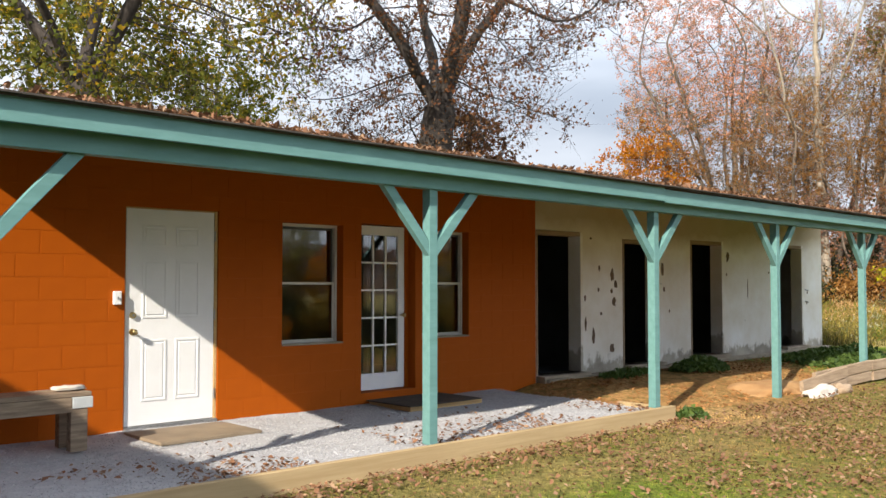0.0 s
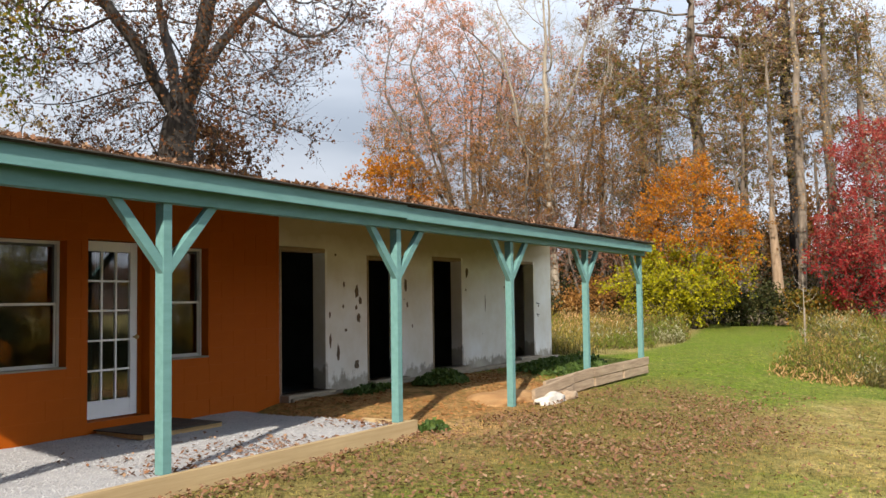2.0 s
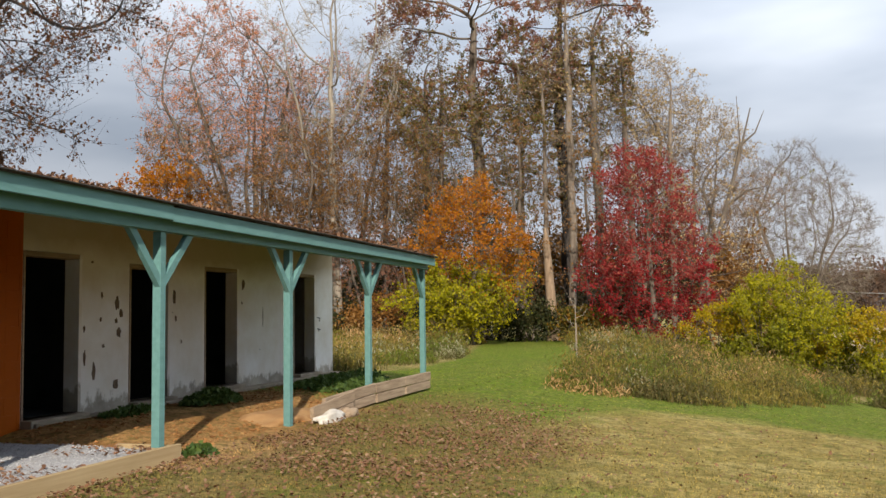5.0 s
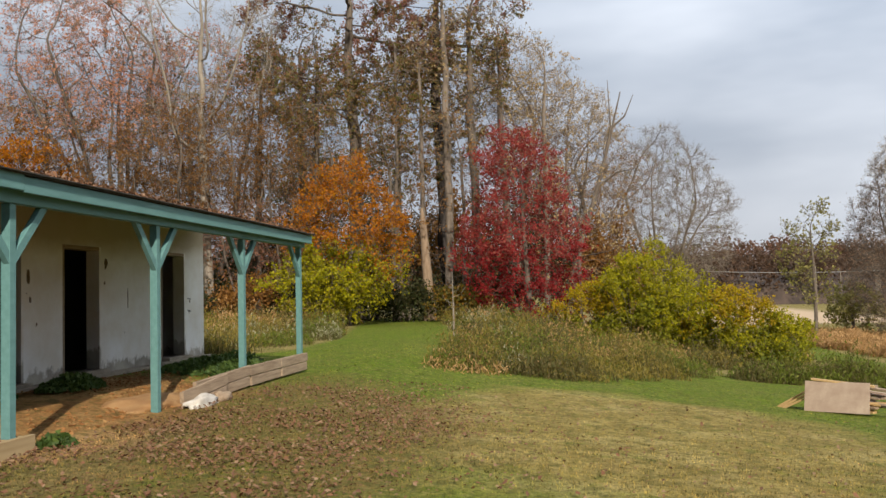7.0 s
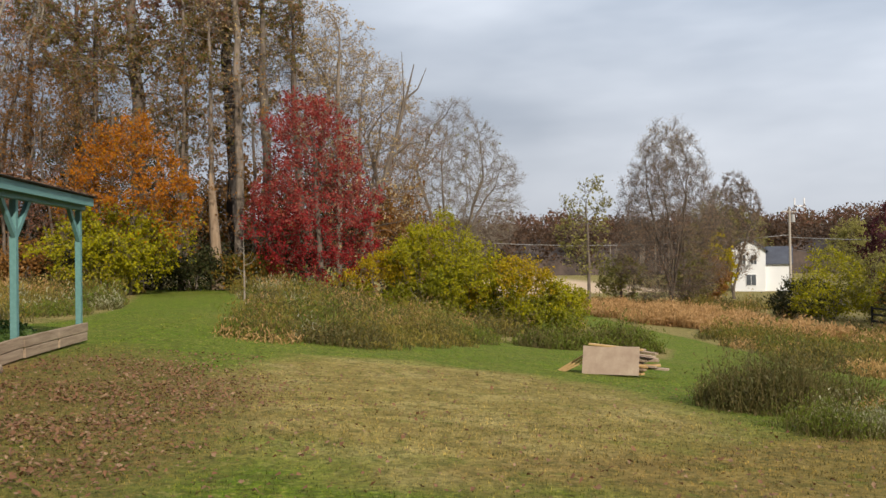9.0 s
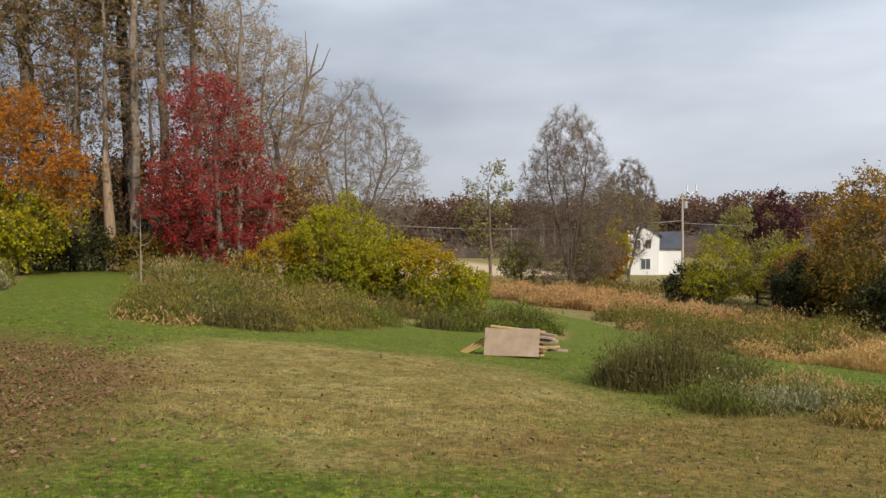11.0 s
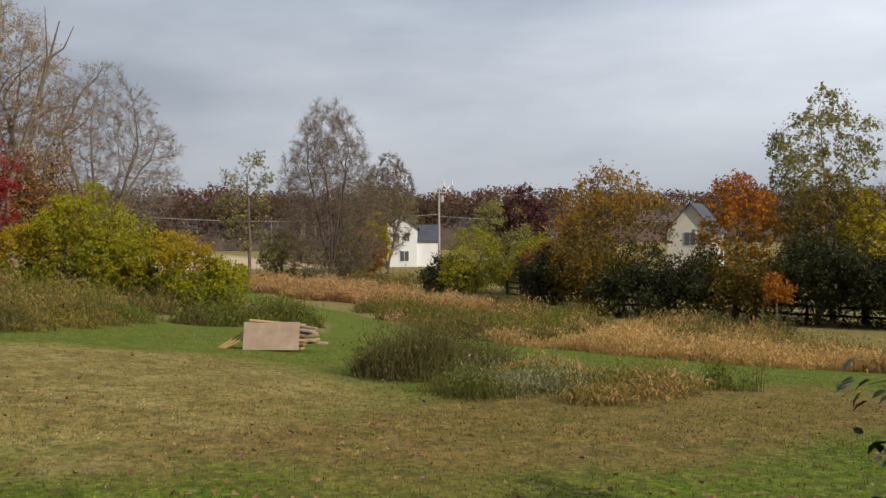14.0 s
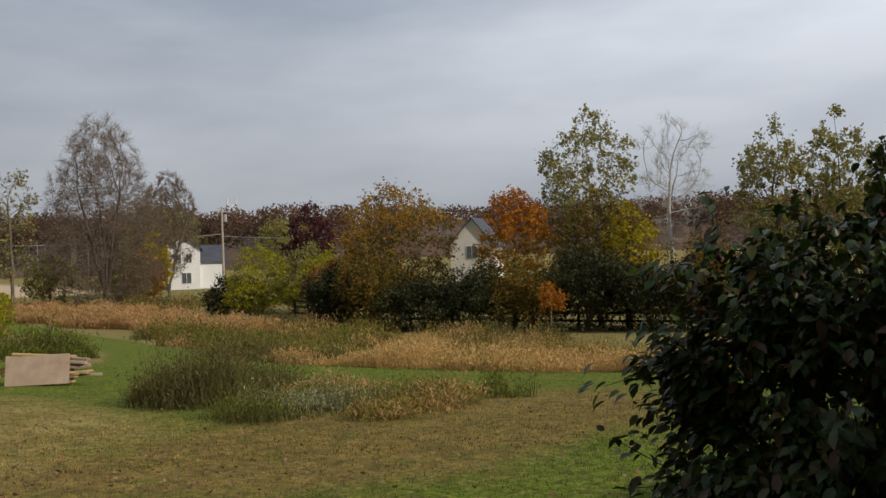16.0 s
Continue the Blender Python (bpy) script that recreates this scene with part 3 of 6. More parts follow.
# shingle butts along the eave
bm = bmesh.new()
rs = random.Random(5)
x = ROOF_X0
while x < 17.4:
    w = 0.30
    dz = 0.02 - 0.075 * (x - ROOF_X0) / 15.65
    for k in range(3):
        y0 = 5.27 + k * 0.14
        box(x + 0.005, x + w - 0.005, y0, y0 + 0.16, roof_z(y0) + 0.019 + dz + 0.004 * k, roof_z(y0) + 0.027 + dz + 0.004 * k + rs.uniform(0, 0.006), bm=bm)
    x += w
part("shingle_courses", bm, SHINGLE, roof)["kind"] = "stuff"

# fascia, beam and rafters
bm = beam_between((ROOF_X0, 5.345, 2.383), (8.83, 5.345, 2.352), 0.035, 0.15, 0.004)
tagged(part("fascia_board", bm, TEAL), kind="structure")
bm = beam_between((8.832, 5.348, 2.334), (17.42, 5.348, 2.302), 0.035, 0.145, 0.004)
tagged(part("fascia_board", bm, TEAL), kind="structure")
tagged(part("beam", beam_between((ROOF_X0, 5.50, 2.262), (17.36, 5.50, 2.235), 0.10, 0.155, 0.005), TEAL), kind="structure")
for i in range(19):
    rx = ROOF_X0 + 0.75 + i * 0.815
    tagged(part("rafter", beam_between((rx, 5.37, 2.405 - 0.075 * (rx - 1.75) / 16), (rx, 7.99, 2.85 - 0.075 * (rx - 1.75) / 16), 0.04, 0.08, 0), OLDWOOD), kind="structure")

POSTS = [2.06, 5.56, 8.89, 11.71, 14.49, 17.22]
BASES = [0.0, 0.03, 0.03, -0.14, 0.15, 0.12]


def porch_post(x, base, left=True, right=True):
    top = thing("porch_post", "teal painted timber porch post with diagonal braces", "post", (x, 5.53, base), "porch posts")
    part("shaft", box(-0.046, 0.046, -0.046, 0.046, 0, 2.183 - 0.0018 * (x - 2) - base, 0.004), TEAL, top)
    for s in [k for k, on in ((-1, left), (1, right)) if on]:
        part("brace", beam_between((s * 0.012, -0.012, 1.64 - base), (s * 0.525, -0.012, 2.217 - 0.0018 * (x - 2) - base), 0.085, 0.06, 0.004, up=(0, 1, 0)), TEAL, top)
    return top


for i, (x, b) in enumerate(zip(POSTS, BASES)):
    porch_post(x, b, True, i < 5)


def six_panel_door():
    x0, x1, z0, z1, y = 4.0, 4.91, 0.055, 2.09, 8.02
    d = thing("door_1", "white six-panel steel entry door, closed", "door", (x0, y, z0), kind="structure")
    bm = box(0, x1 - x0, 0, 0.045, 0, z1 - z0, 0.003)
    part("leaf", bm, WHITE, d)
    w = x1 - x0
    for cx in (0.285, w - 0.285):
        for a, b in ((0.22, 0.80), (1.0, 1.56), (1.68, 1.88)):
            bm = bmesh.new()
            for (u0, u1, v0, v1, o) in ((cx - 0.125, cx + 0.125, a, b, 0.006),):
                box(u0, u1, -o, 0.004, v0, v0 + 0.022, 0.003, bm)
                box(u0, u1, -o, 0.004, v1 - 0.022, v1, 0.003, bm)
                box(u0, u0 + 0.022, -o, 0.004, v0 + 0.0225, v1 - 0.0225, 0.003, bm)
                box(u1 - 0.022, u1, -o, 0.004, v0 + 0.0225, v1 - 0.0225, 0.003, bm)
            box(cx - 0.09, cx + 0.09, -0.005, 0.004, a + 0.035, b - 0.035, 0.004, bm)
            part("panel", bm, WHITE, d)
    turn = Matrix.Rotation(radians(90), 4, "X")
    bolt = part("deadbolt", cylinder(0.032, 0, 0.022, 20, 0.028, Matrix.Translation((0.07, 0, 1.03)) @ turn), BRASS, d, "round brass deadbolt")
    part("keyway", cylinder(0.012, 0.022, 0.026, 12, None, Matrix.Translation((0.07, 0, 1.03)) @ turn), STEEL, bolt)
    knob = part("door_knob", ball((0.07, -0.062, 0.875), 0.028, (1, 0.8, 1), 16), BRASS, d, "polished brass knob")
    part("rose", cylinder(0.032, 0, 0.012, 20, 0.026, Matrix.Translation((0.07, 0, 0.875)) @ turn), BRASS, knob)
    part("stem", cylinder(0.011, 0.01, 0.05, 12, None, Matrix.Translation((0.07, 0, 0.875)) @ turn), BRASS, knob)
    part("jamb", box(w + 0.002, w + 0.033, -0.008, 0.10, -0.014, z1 - z0 + 0.012, 0.002), RAWWOOD, d, "unpainted pine jamb")
    part("jamb", box(-0.013, -0.003, 0.002, 0.10, -0.014, z1 - z0 + 0.012), RAWWOOD, d, "unpainted pine jamb")
    part("head_jamb", box(-0.013, w + 0.001, 0.003, 0.10, z1 - z0 + 0.002, z1 - z0 + 0.013), RAWWOOD, d)
    for hz in (0.24, 1.02, 1.80):
        part("hinge", cylinder(0.008, hz - 0.05, hz + 0.05, 10, None, Matrix.Translation((w + 0.004, -0.012, 0))), STEEL, d)
    part("threshold", box(-0.012, w + 0.03, -0.04, 0.10, -0.04, -0.004, 0.003), STEEL, d)


six_panel_door()


def sash_window(n, hole):
    x0, x1, z0, z1 = hole
    w = thing("window_%d" % n, "double-hung window with dark glass in a painted block wall", "window", (x0, WY + 0.11, z0), kind="structure")
    W, H = x1 - x0, z1 - z0
    f = 0.035
    bm = box(0.002, f, 0, 0.07, 0.002, H - 0.002, 0.003)
    box(W - f, W - 0.002, 0, 0.07, 0.002, H - 0.002, 0.003, bm)
    box(f, W - f, 0.001, 0.069, H - f, H - 0.002, 0.003, bm)
    box(f, W - f, 0.001, 0.069, 0.002, f, 0.003, bm)
    part("window_frame", bm, VINYL, w)
    mid = 0.505 * H
    for nm, a, b, yy in (("lower_sash", f, mid + 0.015, 0.014), ("upper_sash", mid - 0.012, H - f, 0.040)):
        s = 0.022
        bm = box(f + 0.001, f + s, yy, yy + 0.022, a, b, 0.002)
        box(W - f - s, W - f - 0.001, yy, yy + 0.022, a, b, 0.002, bm)
        box(f + s, W - f - s, yy + 0.001, yy + 0.021, b - 0.027, b, 0.002, bm)
        box(f + s, W - f - s, yy + 0.001, yy + 0.021, a, a + s, 0.002, bm)
        sash = part(nm, bm, VINYL if nm == "lower_sash" else DARKFRAME, w)
        g = part("pane", box(f + s, W - f - s, yy + 0.008, yy + 0.012, a + s, b - 0.027), GLASS, sash)
        g.visible_shadow = False
    part("window_sill", box(0.003, W - 0.003, -0.125, -0.001, 0.003, 0.022, 0.004), CONCRETE, w)


DARKFRAME = surface("dark_sash", (0.10, 0.10, 0.10), (0.07, 0.07, 0.07), 5, 60, 0.5, 0.05)
sash_window(1, WIN1)
sash_window(2, WIN2)


def french_door():
    x0, x1, z0, z1 = DOOR2
    d = thing("door_2", "white fifteen-lite french door, closed", "door", (x0, WY + 0.13, z0), kind="structure")
    W, H = 0.755, z1 - z0 - 0.012
    y0, y1 = 0.0, 0.045
    st, br = 0.095, 0.20
    bm = box(0.004, st, y0, y1, 0.012, H, 0.003)
    box(W - st, W, y0, y1, 0.012, H, 0.003, bm)
    box(st, W - st, y0 + 0.001, y1 - 0.001, H - 0.11, H, 0.003, bm)
    box(st, W - st, y0 + 0.001, y1 - 0.001, 0.012, br, 0.003, bm)
    part("door_frame", bm, WHITE, d)
    cw, ch = (W - 2 * st) / 3, (H - 0.11 - br) / 5
    for i in (1, 2):
        part("muntin", box(st + i * cw - 0.011, st + i * cw + 0.011, y0 + 0.004, y1 - 0.004, br, H - 0.11, 0.003), WHITE, d)
    for j in range(1, 5):
        part("muntin", box(st, W - st, y0 + 0.006, y1 - 0.006, br + j * ch - 0.011, br + j * ch + 0.011, 0.003), WHITE, d)
    for i in range(3):
        for j in range(5):
            g = part("pane", box(st + i * cw + 0.009, st + (i + 1) * cw - 0.009, 0.02, 0.025, br + j * ch + 0.009, br + (j + 1) * ch - 0.009), GLASS, d)
            g.visible_shadow = False
    turn = Matrix.Rotation(radians(90), 4, "X")
    k = part("door_knob", ball((W - 0.05, -0.058, 0.87), 0.027, (1, 0.8, 1), 16), BRASS, d, "brass knob")
    part("stem", cylinder(0.011, 0.0, 0.05, 12, None, Matrix.Translation((W - 0.05, 0, 0.87)) @ turn), BRASS, k)
    part("jamb", box(W + 0.004, x1 - x0 - 0.002, -0.004, 0.06, 0.001, H + 0.01), ORANGE, d)
    part("jamb", box(0.0005, 0.0035, 0.0, 0.06, 0.001, H + 0.01), WHITE, d)
    # pale curtain hanging inside
    bm = bmesh.new()
    cols = []
    for i in range(41):
        cx = 0.05 + 0.30 * i / 40
        cols.append([bm.verts.new((cx, 0.14 + 0.018 * math.sin(i * 1.15), z)) for z in (0.05, 1.85)])
    for a, b in zip(cols, cols[1:]):
        bm.faces.new((a[0], b[0], b[1], a[1]))
    cur = part("curtain", bm, CURTAIN, d, "grey curtain behind the glass")
    cur.modifiers.new("thick", "SOLIDIFY").thickness = 0.003


CURTAIN = surface("grey_curtain", (0.16, 0.15, 0.14), (0.10, 0.10, 0.09), 6, 80, 0.95, 0.2)
french_door()

# doorways of the white part: rough board linings, no leaves
for i, (x0, x1, z0, z1) in enumerate(STALLS):
    d = thing("doorway_%d" % (i + 1), "open doorway with worn board lining into a dark room", "doorway", (x0, WY, z0), kind="structure")
    W, H = x1 - x0, z1 - z0
    part("lining", box(W - 0.055, W - 0.002, -0.012, 0.215, 0.002, H - 0.002, 0.005), WHITEWALL, d, "whitewashed jamb")
    part("lining", box(0.002, 0.035, -0.010, 0.215, 0.002, H - 0.002, 0.005), TIMBER, d, "bare wooden jamb")
    part("header", box(0.036, W - 0.056, -0.014, 0.213, H - 0.06, H - 0.002, 0.005), TIMBER, d, "bare wooden header")
    part("sill", box(0.003, W - 0.003, -0.16, 0.2, -0.10, 0.0, 0.01), CONCRETE, d)
for x, z in ((17.86, 1.28), (17.86, 1.05)):
    tagged(part("door_hook", beam_between((x, 7.99, z), (x + 0.05, 7.94, z - 0.02), 0.02, 0.02, 0.003), STEEL), "small rusty hook on white wall", "hook")
tagged(part("plank", beam_between((17.1, 8.28, 0.12), (17.32, 8.6, 1.0), 0.12, 0.025), TIMBER), "old plank leaning inside the dark doorway", "plank")

# bare patches where the white paint has flaked off
white_wall = bpy.data.objects["wall_white"]
FLAKED = surface("bare_flaked_block", (0.20, 0.145, 0.095), (0.10, 0.07, 0.05), 14, 70, 0.95, 0.6)
for k, (x, z, w, h) in enumerate(((11.52, 1.52, 0.10, 0.16), (11.60, 1.38, 0.08, 0.10), (11.50, 1.28, 0.06, 0.07), (11.56, 1.12, 0.09, 0.13), (11.20, 1.62, 0.04, 0.10), (11.18, 1.30, 0.04, 0.06), (11.24, 0.95, 0.05, 0.05),
                                   (11.05, 0.62, 0.07, 0.20), (10.86, 1.18, 0.04, 0.08), (10.87, 0.80, 0.05, 0.20), (12.86, 1.62, 0.08, 0.20), (12.90, 1.30, 0.05, 0.08), (14.90, 1.85, 0.10, 0.16), (14.86, 1.55, 0.04, 0.05),
                                   (11.5, 0.42, 0.12, 0.12), (11.0, 2.05, 0.05, 0.03), (17.98, 1.22, 0.05, 0.05), (17.95, 1.02, 0.04, 0.06), (15.6, 1.3, 0.02, 0.30), (13.05, 0.95, 0.03, 0.05), (16.4, 1.6, 0.05, 0.04))):
    bm = bmesh.new()
    ring = []
    for j in range(18):
        a = j / 18 * 6.283
        m = 1 + 0.55 * noise.noise((math.cos(a) * 1.7 + k * 3.1, math.sin(a) * 1.7, k)) + 0.25 * noise.noise((math.cos(a) * 5 + k, math.sin(a) * 5, 4))
        ring.append(bm.verts.new((x + math.cos(a) * w * 0.5 * m, WY - 0.0035, z + math.sin(a) * h * 0.5 * m)))
    bm.faces.new(ring)
    ex = bmesh.ops.extrude_face_region(bm, geom=bm.faces[:])
    bmesh.ops.translate(bm, vec=(0, 0.005, 0), verts=[v for v in ex["geom"] if isinstance(v, bmesh.types.BMVert)])
    bmesh.ops.recalc_face_normals(bm, faces=bm.faces)
    part("bare_patch", bm, FLAKED, white_wall)

# light switch by the door
sw = thing("light_switch", "white weatherproof switch box on the orange wall", "switch", (3.905, 7.985, 1.25))
part("cover", box(-0.037, 0.037, -0.022, 0.013, -0.062, 0.062, 0.006), WHITE, sw)
part("toggle", box(-0.006, 0.006, -0.034, -0.0225, -0.012, 0.012, 0.002), STEEL, sw)

# ---- porch floor ----
bm = bmesh.new()
xs = np.linspace(0.6, 9.35, 90)
ys = np.linspace(5.46, 7.997, 28)
grid = [[bm.verts.new((x, y, 0.0 + 0.03 * (y > 7.4) * (y - 7.4) + 0.018 * noise.noise((x * 1.3, y * 1.3, 2)) + 0.008 * noise.noise((x * 6, y * 6, 1)) - (0.12 * max(0, x - 9.0) / 0.35 if x > 9 else 0))) for y in ys] for x in xs]
for i in range(len(xs) - 1):
    for j in range(len(ys) - 1):
        bm.faces.new((grid[i][j], grid[i + 1][j], grid[i + 1][j + 1], grid[i][j + 1]))
for f in bm.faces:
    f.smooth = True
gravel = tagged(part("gravel_floor", bm, GRAVEL), "grey crushed-stone porch floor with fallen leaves", "gravel", kind="structure")


def scatter(name, count, place, shape, mat, label, category, parent=None):
    """Many little pieces as one object. shape: points and faces of one piece, turned and sized at random."""
    sv, sf = np.array(shape[0], float), shape[1]
    rng = np.random.default_rng(len(name) * 7 + count % 97)
    V, F = [], []
    for k in range(count):
        p, size, flat = place(rng)
        if p is None:
            continue
        a = rng.uniform(0, 6.283)
        ca, sa = math.cos(a), math.sin(a)
        t1, t2 = rng.normal(0, flat, 2)
        q = sv * size * rng.uniform(0.7, 1.3, 3)
        q = np.stack([q[:, 0] * ca - q[:, 1] * sa, q[:, 0] * sa + q[:, 1] * ca, q[:, 2] + q[:, 0] * t1 + q[:, 1] * t2], 1) + p
        o = len(V)
        V.extend(q.tolist())
        F.extend([tuple(o + i for i in f) for f in sf])
    ob = raw(name, V, F, mat, parent)
    if parent is None:
        tagged(ob, label, category, kind="stuff")
    else:
        ob["kind"] = "stuff"
    return ob


STONE = ([(1, 0, 0), (-0.3, 0.9, 0.1), (-0.7, -0.8, 0), (0.1, 0.1, 0.5), (0, 0, -0.5)], [(0, 1, 3), (1, 2, 3), (2, 0, 3), (1, 0, 4), (2, 1, 4), (0, 2, 4)])
LEAFLET = ([(-0.5, 0, 0), (-0.1, 0.38, 0.12), (0.5, 0, 0.02), (-0.1, -0.38, 0.14)], [(0, 1, 2), (0, 2, 3)])


def gravel_place(r):
    x, y = r.uniform(1.5, 9.3), r.uniform(5.47, 7.97)
    return (x, y, 0.004 + 0.03 * max(0, y - 7.4) + 0.018 * noise.noise((x * 1.3, y * 1.3, 2)) - (0.12 * max(0, x - 9.0) / 0.35 if x > 9 else 0)), r.uniform(0.005, 0.0115), 0.3


scatter("gravel_stones", 22000, gravel_place, STONE, STONES, "loose crushed stones", "gravel", gravel)


def porch_leaf(r):
    x = r.uniform(2.0, 9.2)
    y = 5.5 + abs(r.normal(0, 0.55))
    if y > 7.9 or noise.noise((x * 0.9, y * 0.9, 7)) < -0.05:
        return None, 0, 0
    return (x, y, 0.022), r.uniform(0.025, 0.06), 0.35


scatter("fallen_leaves", 1500, porch_leaf, LEAFLET, LITTER, "dry brown leaves lying on the gravel", "leaves")


def roof_leaf(r):
    x, y = r.uniform(ROOF_X0, 17.4), 5.29 + abs(r.normal(0, 0.8))
    if noise.noise((x * 1.1, y, 3)) < -0.25:
        return None, 0, 0
    return (x, y, roof_z(y) + 0.062 - 0.075 * (x - ROOF_X0) / 15.65 + abs(r.normal(0, 0.012))), r.uniform(0.025, 0.06), 0.6


scatter("roof_leaves", 7000, roof_leaf, LEAFLET, LITTER, "dry leaves heaped on the roof edge", "leaves")

# kerb boards
kerb = tagged(part("kerb_board", box(0.6, 9.08, 5.385, 5.445, -0.20, 0.045, 0.005), KERBWOOD), "new tan lumber edging board along the porch", "board", kind="structure")
tagged(part("kerb_end", box(9.0, 9.05, 5.447, 6.1, -0.2, 0.035, 0.005), KERBWOOD), kind="structure")
for (xa, xb, z0, za, zb) in ((12.05, 13.45, -0.25, 0.10, 0.21), (12.6, 14.52, -0.25, 0.17, 0.235), (14.53, 15.9, -0.25, 0.225, 0.235), (15.91, 17.32, -0.25, 0.235, 0.24)):
    yo = 5.44 if xa != 12.05 else 5.36
    h = 0.15
    t = tagged(part("timber", beam_between((xa, yo, za - h / 2), (xb, yo, zb - h / 2), 0.055, h, 0.008), TIMBER), "weathered timber edging board along the porch", "timber", group="porch edging")
    tagged(part("timber", beam_between((xa + 0.05, yo + 0.004, za - 1.55 * h), (xb - 0.02, yo + 0.004, zb - 1.55 * h), 0.055, h * 0.95, 0.01), TIMBER), "weathered timber edging board along the porch", "timber", group="porch edging")


def lump(c, size, seed, mat, name, label, cat):
    bm = bmesh.new()
    bmesh.ops.create_icosphere(bm, subdivisions=3, radius=1.0)
    for v in bm.verts:
        n = noise.noise(v.co * 1.6 + Vector((seed, 0, 0))) * 0.45 + noise.noise(v.co * 4 + Vector((0, seed, 0))) * 0.18
        v.co *= 1 + n
        v.co = Vector((v.co.x * size[0], v.co.y * size[1], max(v.co.z, -0.3) * size[2]))
    for f in bm.faces:
        f.smooth = True
    ob = tagged(part(name, bm, mat), label, cat)
    ob.location = c
    return ob


lump((12.45, 5.27, -0.09), (0.46, 0.10, 0.11), 3, CLOTH, "plastic_sack", "crumpled white plastic sack beside the porch edging", "sack")
lump((13.1, 5.27, -0.09), (0.26, 0.11, 0.10), 9, TIMBER, "broken_block", "broken tan block beside the porch edging", "block")
lump((12.3, 6.0, -0.10), (0.9, 0.5, 0.12), 5, surface("orange_clay", (0.42, 0.25, 0.11), (0.32, 0.17, 0.07), 4, 40, 0.95, 0.6), "clay_mound", "low mound of orange clay by a porch post", "dirt")

def clod_place(r):
    x, y = r.uniform(8.9, 17.0), r.uniform(5.5, 7.85)
    if noise.noise((x * 0.8, y * 0.8, 4)) < -0.2:
        return None, 0, 0
    return (x, y, gz(x, y) + 0.004), 0.008 + 0.035 * r.random() ** 4, 0.3


scatter("clay_clods", 4500, clod_place, STONE, CLOD, "loose clods of orange clay on the dirt", "dirt")

# door mats and step
tagged(part("door_board", box(3.93, 4.92, 7.12, 7.86, 0.005, 0.035, 0.004), BOARD), "flat brown board in front of the white door", "mat")
tagged(part("step_platform", box(6.85, 7.95, 7.25, 7.97, 0.0, 0.055, 0.006), RAWWOOD), "low wooden step below the french door", "step")
tagged(part("door_mat", box(6.80, 7.90, 7.20, 7.96, 0.057, 0.069, 0.004), DARKMAT), "dark mat on the step below the french door", "mat")

# bench
b = thing("bench", "weathered plank bench against the orange wall", "bench", (2.6, 7.5, 0.0))
part("seat", box(-1.0, 0.82, -0.17, 0.17, 0.455, 0.495, 0.006), OLDWOOD, b)
part("apron", box(-1.0, 0.66, -0.175, -0.135, 0.33, 0.452, 0.006), OLDWOOD, b)
part("corner_plate", box(0.662, 0.83, -0.178, -0.132, 0.36, 0.453, 0.006), surface("grey_painted_block", (0.5, 0.52, 0.52), (0.4, 0.42, 0.42), 5, 60, 0.8, 0.2), b, "grey painted end block")
for lx in (-0.85, 0.70):
    part("leg", box(lx - 0.05, lx + 0.09, -0.17, -0.08, 0.01, 0.359 if lx > 0 else 0.328, 0.006), OLDWOOD, b)
    part("leg", box(lx - 0.05, lx + 0.09, 0.08, 0.17, 0.01, 0.453, 0.006), OLDWOOD, b)
lump((3.28, 7.47, 0.515), (0.15, 0.075, 0.028), 17, CLOTH, "rag", "crumpled white rag on the bench seat", "cloth")

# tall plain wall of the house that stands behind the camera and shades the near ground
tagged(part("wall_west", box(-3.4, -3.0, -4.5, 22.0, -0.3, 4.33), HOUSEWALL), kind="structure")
# taller unseen stretch, added to keep sun off the close shrub
tagged(part("unseen_shade_wall", box(-3.4, -3.0, -16.0, -4.502, -0.4, 4.75), HOUSEWALL), kind="structure")

# ---- trees and plants ----


class Grower:
    """Collects tapered tubes for wood and places for leaves."""

    def __init__(self, seed):
        self.r = np.random.default_rng(seed)
        self.v, self.f, self.tips = [], [], []

    def tube(self, pts, radii, sides):
        base = len(self.v)
        for i, (p, rad) in enumerate(zip(pts, radii)):
            d = pts[min(i + 1, len(pts) - 1)] - pts[max(i - 1, 0)]
            d = d / (np.linalg.norm(d) + 1e-9)
            u = np.cross(d, (0.31, 0.92, 0.24))
            u = u / (np.linalg.norm(u) + 1e-9)
            w = np.cross(d, u)
            for k in range(sides):
                a = 6.28318 * k / sides
                self.v.append(tuple(p + rad * (math.cos(a) * u + math.sin(a) * w)))
        for i in range(len(pts) - 1):
            for k in range(sides):
                a, b = base + i * sides + k, base + i * sides + (k + 1) % sides
                self.f.append((a, b, b + sides, a + sides))


